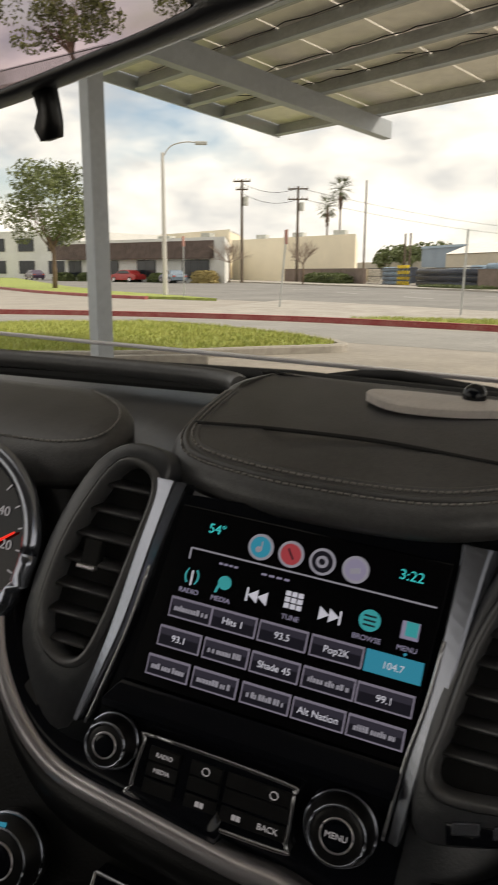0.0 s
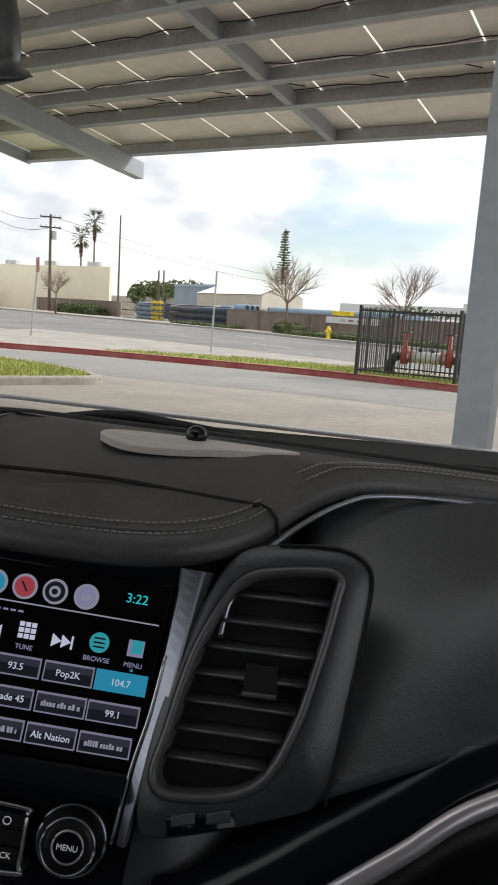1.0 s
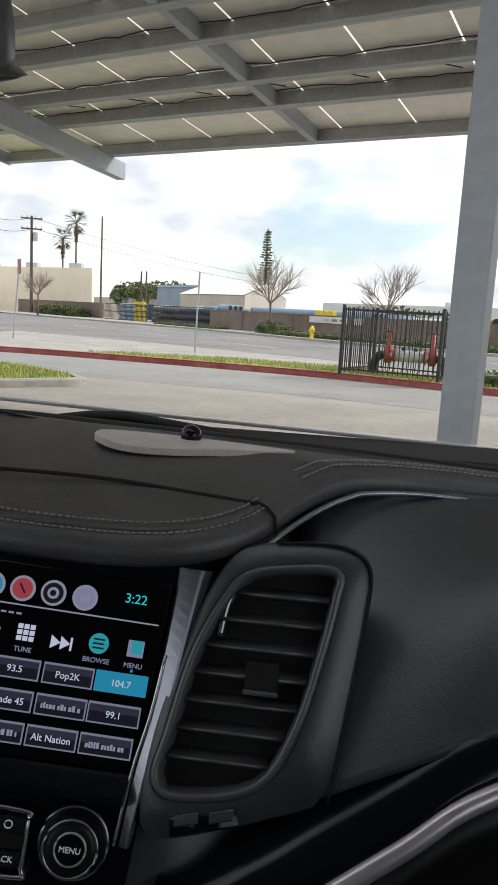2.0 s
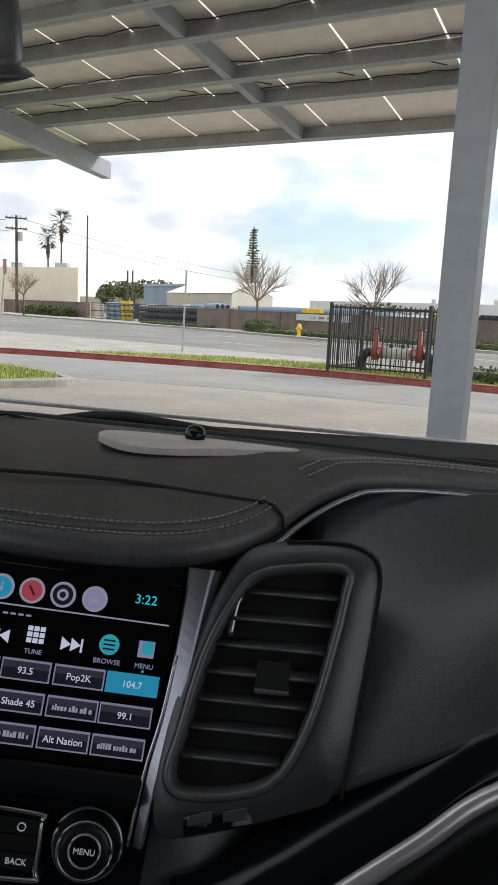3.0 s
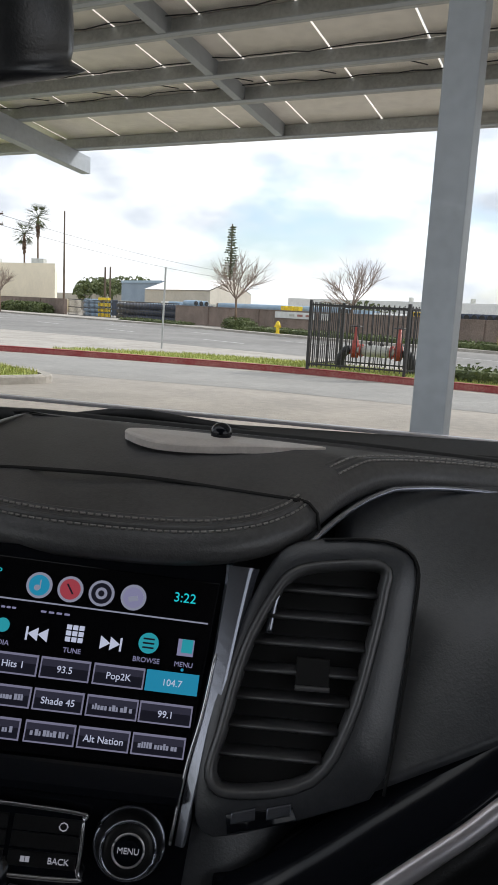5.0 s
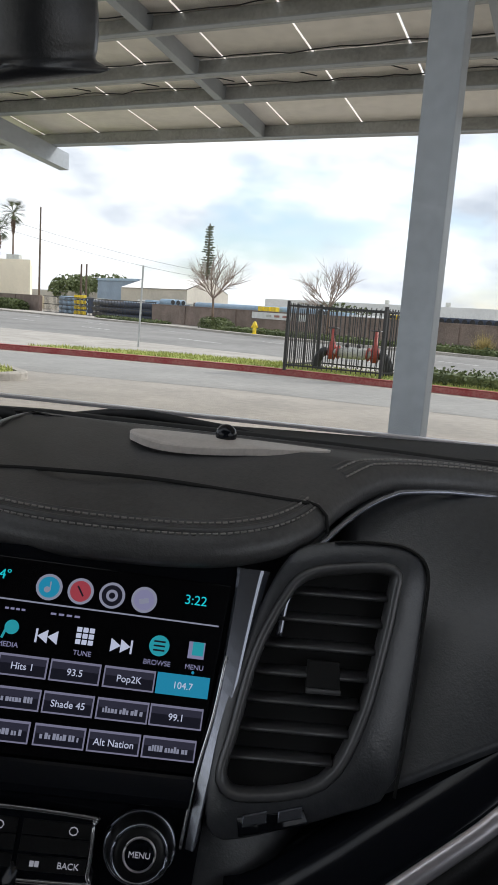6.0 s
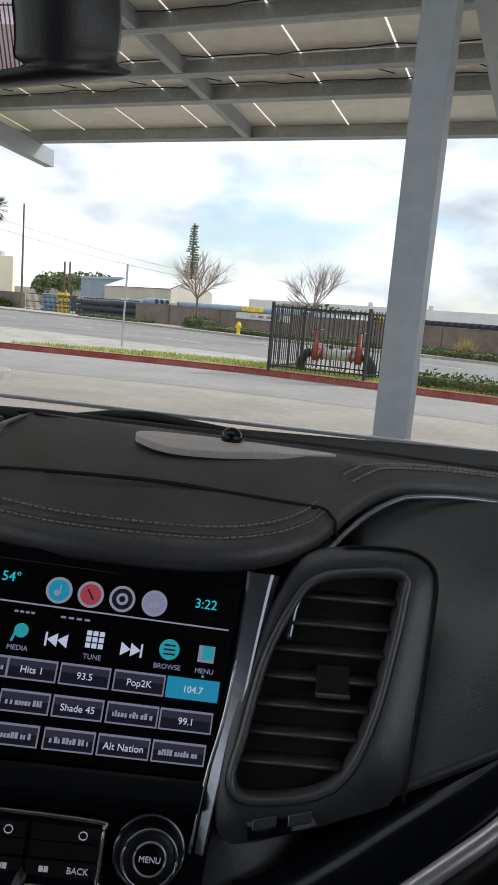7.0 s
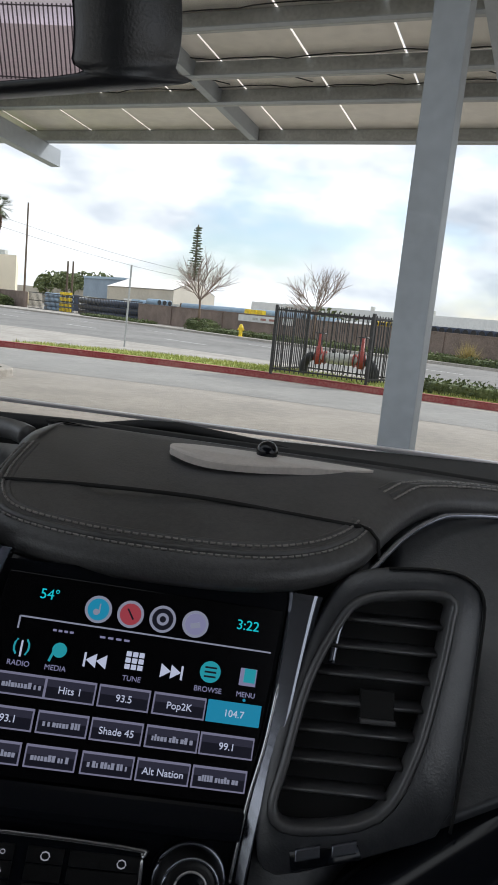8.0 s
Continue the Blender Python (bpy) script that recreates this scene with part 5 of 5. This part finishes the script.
def turn_knob(a, b, r, label):
    k = part("dial", tube(bmesh.new(), [sp(a, b, c) for c in (-0.01, 0.002, 0.004, 0.010, 0.012, 0.0125)], [r, r, r * 0.97, r * 0.84, r * 0.78, r * 0.6], 36), DARK, dash, label, True)
    for rad, c, th, mt in ((r * 1.02, 0.001, 0.0014, DARKCHROME), (r * 0.80, 0.0125, 0.0010, DARKCHROME), (r * 0.46, 0.0128, 0.0007, SILVER)):
        part("dial_ring", tube(bmesh.new(), [sp(a + rad * math.cos(t), b + rad * math.sin(t), c) for t in [q * math.pi / 18 for q in range(37)]], th, 6), mt, k, "", True)
    part("dial_cap", tube(bmesh.new(), [sp(a, b, 0.012), sp(a, b, 0.0135), sp(a, b, 0.0138)], [r * 0.42, r * 0.42, r * 0.3], 28), PIANO, k)
    return k


knob_l = turn_knob(-0.0890, -0.0850, 0.0160, "glossy black volume dial")
knob_r = turn_knob(0.0550, -0.0895, 0.0195, "glossy black menu dial")
written("lettering", "MENU", 0.0046, (0.0550, -0.0895, 0.0142), SF, KEYLIT, knob_r)
KP = [(-0.0625, -0.074), (0.0215, -0.0755), (0.0265, -0.081), (0.0275, -0.106), (0.0225, -0.112), (-0.0665, -0.111), (-0.0705, -0.105), (-0.0680, -0.079)]
keypad = part("key_panel", slab(KP, -0.006, 0.003, SF, 0.001, 3), PIANO, dash, "button panel in a chrome frame")
part("key_frame", tube(bmesh.new(), [sp(p.x, p.y, 0.003) for p in smooth_curve([(*p, 0) for p in KP], 5, True)] + [sp(*KP[0], 0.003)], 0.0014, 8), CHROME, keypad, "bright chrome frame", True)
for i, a in enumerate((-0.053, -0.026, -0.003, 0.016)):
    for j, b in enumerate((-0.0835, -0.0925, -0.1025)):
        kk = part("key", slab([(a - 0.010, b - 0.0042), (a + 0.010, b - 0.0042), (a + 0.010, b + 0.0042), (a - 0.010, b + 0.0042)], 0.002, 0.0042, SF, 0.0006), DARK, keypad)
        if (i, j) == (3, 2):
            written("lettering", "BACK", 0.0048, (a, b, 0.0045), SF, KEYLIT, kk)
        elif (i, j) in ((1, 2), (2, 2)):
            for q in (-1, 1):
                part("key_mark", slab([(a + q * 0.0014 - 0.0012, b - 0.0015), (a + q * 0.0014 + 0.0012, b - 0.0015), (a + q * 0.0014 + 0.0012, b + 0.0015), (a + q * 0.0014 - 0.0012, b + 0.0015)], 0.0043, 0.0047, SF), KEYLIT, kk)
        elif (i, j) in ((0, 0), (0, 1)):
            written("lettering", "RADIO" if j == 0 else "MEDIA", 0.0036, (a, b, 0.0045), SF, KEYLIT, kk)
        elif (i, j) in ((3, 0), (1, 0)):
            part("key_mark", tube(bmesh.new(), [sp(a + 0.0024 * math.cos(t), b + 0.0022 * math.sin(t), 0.0045) for t in [q * math.pi / 4 + 0.78 for q in range(9)]], 0.0004, 5), KEYLIT, kk)

# lower bright strip, sweeping up towards the passenger door
low = smooth_curve([sp(-0.200, -0.020, -0.006), sp(-0.180, -0.063, 0.0), sp(-0.1545, -0.0945, 0.0), sp(-0.1195, -0.1135, 0.002), sp(-0.0665, -0.1195, 0.006), sp(-0.002, -0.1255, 0.010), sp(0.042, -0.130, 0.010),
                    rp(-0.035, -0.152, 0.010), rp(0.018, -0.124, 0.010), rp(0.058, -0.0955, 0.010), rp(0.105, -0.0625, 0.010), rp(0.153, -0.0295, 0.008), rp(0.26, 0.012, 0.0), rp(0.42, 0.03, -0.03)], 6)
rings = []
for k, p in enumerate(low):
    d = (low[min(k + 1, len(low) - 1)] - low[max(k - 1, 0)]).normalized()
    up = Vector((0.006, -0.91, 0.41)).cross(d).normalized()
    up = -up if up.z < 0 else up
    n = Vector((0.0, -0.91, 0.41))
    rings.append([p + up * u + n * c for u, c in ((-0.0065, -0.012), (-0.0065, 0.0), (-0.004, 0.003), (0.001, 0.0035), (0.005, 0.0015), (0.0065, -0.012))])
part("bright_strip", rings_mesh(rings), SILVER, dash, "broad satin silver trim strip", True)
EB, EN = Vector((-0.006, 0.4124, 0.911)), Vector((0.013, -0.911, 0.4124))
rings = [[p + EB * u + EN * c for u, c in ((0.003, -0.002), (0.010, 0.000), (0.024, -0.004), (0.052, -0.016), (0.052, -0.05), (-0.01, -0.05))] for p in low[42:]]
part("gloss_band", rings_mesh(rings), PIANO, dash, "glossy black band above the strip", True)
rings = [[p + EB * u + EN * c for u, c in ((0.003, -0.002), (0.012, -0.001), (0.030, -0.008), (0.034, -0.03), (-0.01, -0.03))] for p in low[4:30]]
part("gloss_band", rings_mesh(rings), PIANO, dash, "", True)
rings = []
for k, p in enumerate(low):
    rings.append([p + Vector((0, -0.004, -0.006)), p + Vector((0, -0.002, -0.03)), p + Vector((0, 0.03, -0.12)), p + Vector((0, 0.10, -0.12)), p + Vector((0, 0.05, 0.0))])
part("lower_dash", rings_mesh(rings), DARK, dash, "dark lower dash", True)


# ---- air vents ----
def vent(outline, panel, fr, slats, knob, label):
    def q(a, b, c=0.0):
        return fr @ Vector((a, b, c))
    out = [tuple(p[:2]) for p in smooth_curve([(*p, 0) for p in outline], 4, True)]
    rim0, n = inset2(out, -0.0055), len(out)
    if panel:
        pan = [tuple(p[:2]) for p in smooth_curve([(*p, 0) for p in panel], 5, True)]
        cx, cy = sum(p[0] for p in out) / n, sum(p[1] for p in out) / n

        def reach(a):
            best = None
            for k in range(len(pan)):
                (x0, y0), (x1, y1) = pan[k - 1], pan[k]
                dx, dy = math.cos(a), math.sin(a)
                den = dx * (y1 - y0) - dy * (x1 - x0)
                if abs(den) < 1e-12:
                    continue
                t = ((x0 - cx) * (y1 - y0) - (y0 - cy) * (x1 - x0)) / den
                s = ((x0 - cx) * dy - (y0 - cy) * dx) / den
                if t > 0 and 0 <= s <= 1 and (best is None or t > best):
                    best = t
            return best or 0.01
        outer = []
        for x, y in out:
            a = math.atan2(y - cy, x - cx)
            t = max(reach(a), math.hypot(x - cx, y - cy) + 0.008)
            outer.append((cx + math.cos(a) * t, cy + math.sin(a) * t))
        rings_ = [[q(*p, -0.02) for p in outer], [q(*p, 0.0) for p in outer], [q(*p, 0.0022) for p in inset2(outer, 0.0015)], [q(*p, 0.003) for p in rim0]]
        part("vent_panel", rings_mesh(rings_, True, False), SOFT, dash, "black panel round the vent", True)
    body = part("air_vent", rings_mesh([[q(*p, 0.002) for p in rim0], [q(*p, 0.0068) for p in inset2(out, -0.003)], [q(*p, 0.0055) for p in out], [q(*p, -0.012) for p in inset2(out, 0.0015)]], True, False), SLAT, dash, label, True)
    # shallow back plate, its near-black colour stands for the duct's shade
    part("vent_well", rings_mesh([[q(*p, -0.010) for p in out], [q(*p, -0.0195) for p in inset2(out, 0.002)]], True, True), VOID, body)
    for b in slats:
        xs = []
        for k in range(n):
            (x0, y0), (x1, y1) = out[k - 1], out[k]
            if (y0 > b) != (y1 > b):
                xs.append(x0 + (x1 - x0) * (b - y0) / (y1 - y0))
        if len(xs) >= 2:
            x0, x1 = min(xs) + 0.001, max(xs) - 0.001
            prof_ = ((-0.0002, 0.0005), (0.0010, 0.0012), (0.0016, 0.0004), (0.0075, -0.0125), (0.0060, -0.0125), (-0.0008, -0.0006))
            part("slat", rings_mesh([[q(x, b + db, c - 0.001) for db, c in prof_] for x in (x0, x1)]), SLAT, body, "", True)
    if knob:
        a, b, w, lb = knob
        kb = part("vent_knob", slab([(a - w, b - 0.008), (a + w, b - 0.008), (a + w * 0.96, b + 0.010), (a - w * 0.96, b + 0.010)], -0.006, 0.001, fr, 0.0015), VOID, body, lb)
        part("knob_lip", slab([(a - w, b - 0.0095), (a + w, b - 0.0095), (a + w, b - 0.0065), (a - w, b - 0.0065)], 0.0, 0.0045, fr, 0.001), SILVER if lb.startswith("chrome") else SLAT, kb)
    return body


vent([(0.056, 0.085), (0.030, 0.084), (0.004, 0.078), (-0.009, 0.062), (-0.024, 0.028), (-0.034, -0.018), (-0.039, -0.044), (-0.024, -0.050), (0.018, -0.040), (0.038, -0.006), (0.050, 0.040), (0.056, 0.072)],
     [(-0.006, 0.094), (0.025, 0.103), (0.062, 0.104), (0.079, 0.092), (0.077, 0.062), (0.068, 0.0), (0.060, -0.043), (0.030, -0.058), (-0.010, -0.071), (-0.040, -0.077), (-0.049, -0.060), (-0.046, -0.02), (-0.039, 0.015), (-0.024, 0.062)],
     RF, [0.0675 - k * 0.0166 for k in range(7)], (0.0165, 0.018, 0.0105, "black vent thumb tab"), "passenger air vent with seven black slats")
vent([(-0.107, 0.080), (-0.126, 0.080), (-0.143, 0.050), (-0.154, 0.015), (-0.157, -0.028), (-0.142, -0.046), (-0.125, -0.043), (-0.115, -0.015), (-0.105, 0.040), (-0.101, 0.068)],
     [(-0.093, 0.088), (-0.12, 0.097), (-0.146, 0.080), (-0.166, 0.03), (-0.173, -0.03), (-0.160, -0.064), (-0.137, -0.090), (-0.119, -0.082), (-0.106, -0.02), (-0.098, 0.04)],
     SF @ Matrix.Translation((0, 0, -0.004)), [0.066 - k * 0.0175 for k in range(7)], (-0.135, 0.020, 0.0065, "chrome-lipped vent tab"), "slim centre air vent with black slats")
lever = part("vent_lever", slab([(-0.030, -0.0635), (0.009, -0.0565), (0.012, -0.0645), (-0.028, -0.0745)], 0.0, 0.0035, RF, 0.0015), PIANO, dash, "small chrome vent lever", True)
for a in (-0.019, 0.0015):
    part("lever_lip", slab([(a - 0.0075, -0.0690 + (a + 0.02) * 0.2), (a + 0.0065, -0.0655 + (a + 0.02) * 0.2), (a + 0.0065, -0.0585 + (a + 0.02) * 0.2), (a - 0.0075, -0.0622 + (a + 0.02) * 0.2)], 0.003, 0.0055, RF, 0.001), DARKCHROME, lever)
part("panel_gap", tube(bmesh.new(), smooth_curve([rp(0.019, 0.1015, 0.0030), rp(0.045, 0.1030, 0.0030), rp(0.066, 0.1005, 0.0030), rp(0.0785, 0.088, 0.0030), rp(0.0765, 0.055, 0.0025), rp(0.0695, 0.0, 0.0025), rp(0.0615, -0.046, 0.0025)], 5), 0.0010, 6), VOID, dash, "", True)
# hazard key and slim wheel control
part("hazard_key", slab([(-0.170, -0.088), (-0.152, -0.096), (-0.146, -0.074), (-0.158, -0.066)], -0.02, -0.004, SF, 0.001), DARK, dash)
part("hazard_mark", slab([(-0.162, -0.0865), (-0.153, -0.0865), (-0.1575, -0.0775)], -0.004, -0.0035, SF), UI_RED, dash, "red warning triangle")
part("vent_wheel", slab([(-0.158, -0.056), (-0.140, -0.066), (-0.138, -0.062), (-0.156, -0.050)], -0.02, -0.003, SF, 0.001), DARKCHROME, dash, "ridged vent wheel")

# ---- gauge cluster ----
GF = SF @ Matrix.Translation((-0.245, 0.010, -0.004))
cluster = thing("gauge_cluster", "round speed gauge in a chrome ring", "gauge", GF.translation)
for rad, c, th, mt in ((0.0655, 0.0, 0.0068, DARKCHROME), (0.0585, -0.005, 0.0018, CHROME)):
    part("gauge_ring", tube(bmesh.new(), [GF @ Vector((rad * math.cos(t), rad * math.sin(t), c)) for t in [q * math.pi / 30 for q in range(61)]], th, 8), mt, cluster, "", True)
part("gauge_face", tube(bmesh.new(), [GF @ Vector((0, 0, c)) for c in (-0.02, -0.012)], 0.058, 48), PIANO, cluster, "black gauge face")
for k in range(13):
    t = radians(-38 + k * 18)
    p, q_ = [GF @ Vector((r_ * math.cos(t), r_ * math.sin(t), -0.0112)) for r_ in (0.047, 0.053)]
    part("tick", rod(p, q_, 0.0006, 5), KEYLIT, cluster)
for text, ang in (("0", -36), ("20", 0), ("40", 36), ("60", 72)):
    written("lettering", text, 0.0095, (0.038 * math.cos(radians(ang)), 0.038 * math.sin(radians(ang)), -0.0112), GF, KEYLIT, cluster)
part("needle", tube(bmesh.new(), [GF @ Vector((0.004, -0.02, -0.009)), GF @ Vector((0.044, 0.010, -0.009))], [0.0022, 0.0008], 6), NEEDLE, cluster, "red needle at rest")
part("back_plate", slab([(-0.36, 0.10), (-0.155, 0.085), (-0.162, -0.10), (-0.36, -0.10)], -0.07, -0.034, SF), DARK, cluster)
# climate dial low on the stack
CD_ = turn_knob(-0.142, -0.172, 0.024, "round climate dial")
written("lettering", "60", 0.010, (-0.146, -0.170, 0.0142), SF, UI_LAV, CD_)
part("climate_arc", tube(bmesh.new(), [sp(-0.142 + 0.021 * math.cos(t), -0.172 + 0.021 * math.sin(t), 0.011) for t in (1.6, 1.9, 2.2, 2.5, 2.8)], 0.0014, 6), UI_BLUE, CD_)
low_panel = [(-0.080, -0.160), (0.0, -0.165), (0.0, -0.21), (-0.085, -0.21)]
part("climate_panel", slab(low_panel, -0.01, 0.004, SF, 0.001), PIANO, dash)
part("climate_frame", tube(bmesh.new(), [sp(*p, 0.004) for p in low_panel + low_panel[:1]], 0.0012, 6), CHROME, dash, "", True)

# ---- rear-view mirror ----
mirror = thing("rear_view_mirror", "black rear-view mirror hung from the windscreen", "mirror", (-0.30, 0.33, 1.42))
MM = Matrix.Translation((-0.303, 0.374, 1.412)) @ Matrix.Rotation(radians(-9), 4, "Z") @ Matrix.Rotation(radians(-6), 4, "Y") @ Matrix.Rotation(radians(10), 4, "X")
shape = [(-0.125, -0.032), (0.108, -0.034), (0.122, -0.026), (0.127, 0.0), (0.124, 0.028), (0.110, 0.036), (-0.125, 0.036), (-0.134, 0.02), (-0.134, -0.02)]
so = [tuple(p[:2]) for p in smooth_curve([(*p, 0) for p in shape], 5, True)]


def mirror_ring(k, kz, y_, cut=0.0):
    return [MM @ Vector((x * k - cut * max(0.0, x) / 0.127, y_, z * kz)) for x, z in so]


housing = rings_mesh([mirror_ring(0.94, 0.82, -0.006, 0.040), mirror_ring(0.965, 0.90, -0.011, 0.034), mirror_ring(0.99, 0.98, -0.006, 0.020), mirror_ring(1.0, 1.0, 0.008), mirror_ring(0.97, 0.92, 0.022), mirror_ring(0.88, 0.72, 0.036), mirror_ring(0.55, 0.4, 0.043)], True, False)
housing.verts.ensure_lookup_table()
housing.faces.new([housing.verts[k] for k in range(len(housing.verts) - len(so), len(housing.verts))])
part("housing", housing, SOFT, mirror, "rounded black housing", True)
MIRROR = mat("mirror_silver", (0.46, 0.39, 0.44), 0.01, 1.0, vary=0)
part("mirror_glass", rings_mesh([mirror_ring(0.945, 0.83, -0.0072, 0.040), mirror_ring(0.945, 0.83, -0.004, 0.040)]), MIRROR, mirror, "mirror glass")
part("toggle", rings_mesh([[MM @ Vector((x + dx, 0.005 + dy, z)) for dx, dy in ((-w, -0.004), (w, -0.004), (w, 0.004), (-w, 0.004))] for x, z, w in ((-0.045, -0.030, 0.007), (-0.045, -0.044, 0.006), (-0.049, -0.052, 0.009), (-0.049, -0.060, 0.006))]), DARK, mirror, "black toggle tab", True)
part("stem", tube(bmesh.new(), [MM @ Vector((0, 0.03, 0.01)), MM @ Vector((0, 0.07, 0.05)), (-0.27, 0.425, 1.475)], [0.014, 0.012, 0.02], 10), DARK, mirror, "", True)
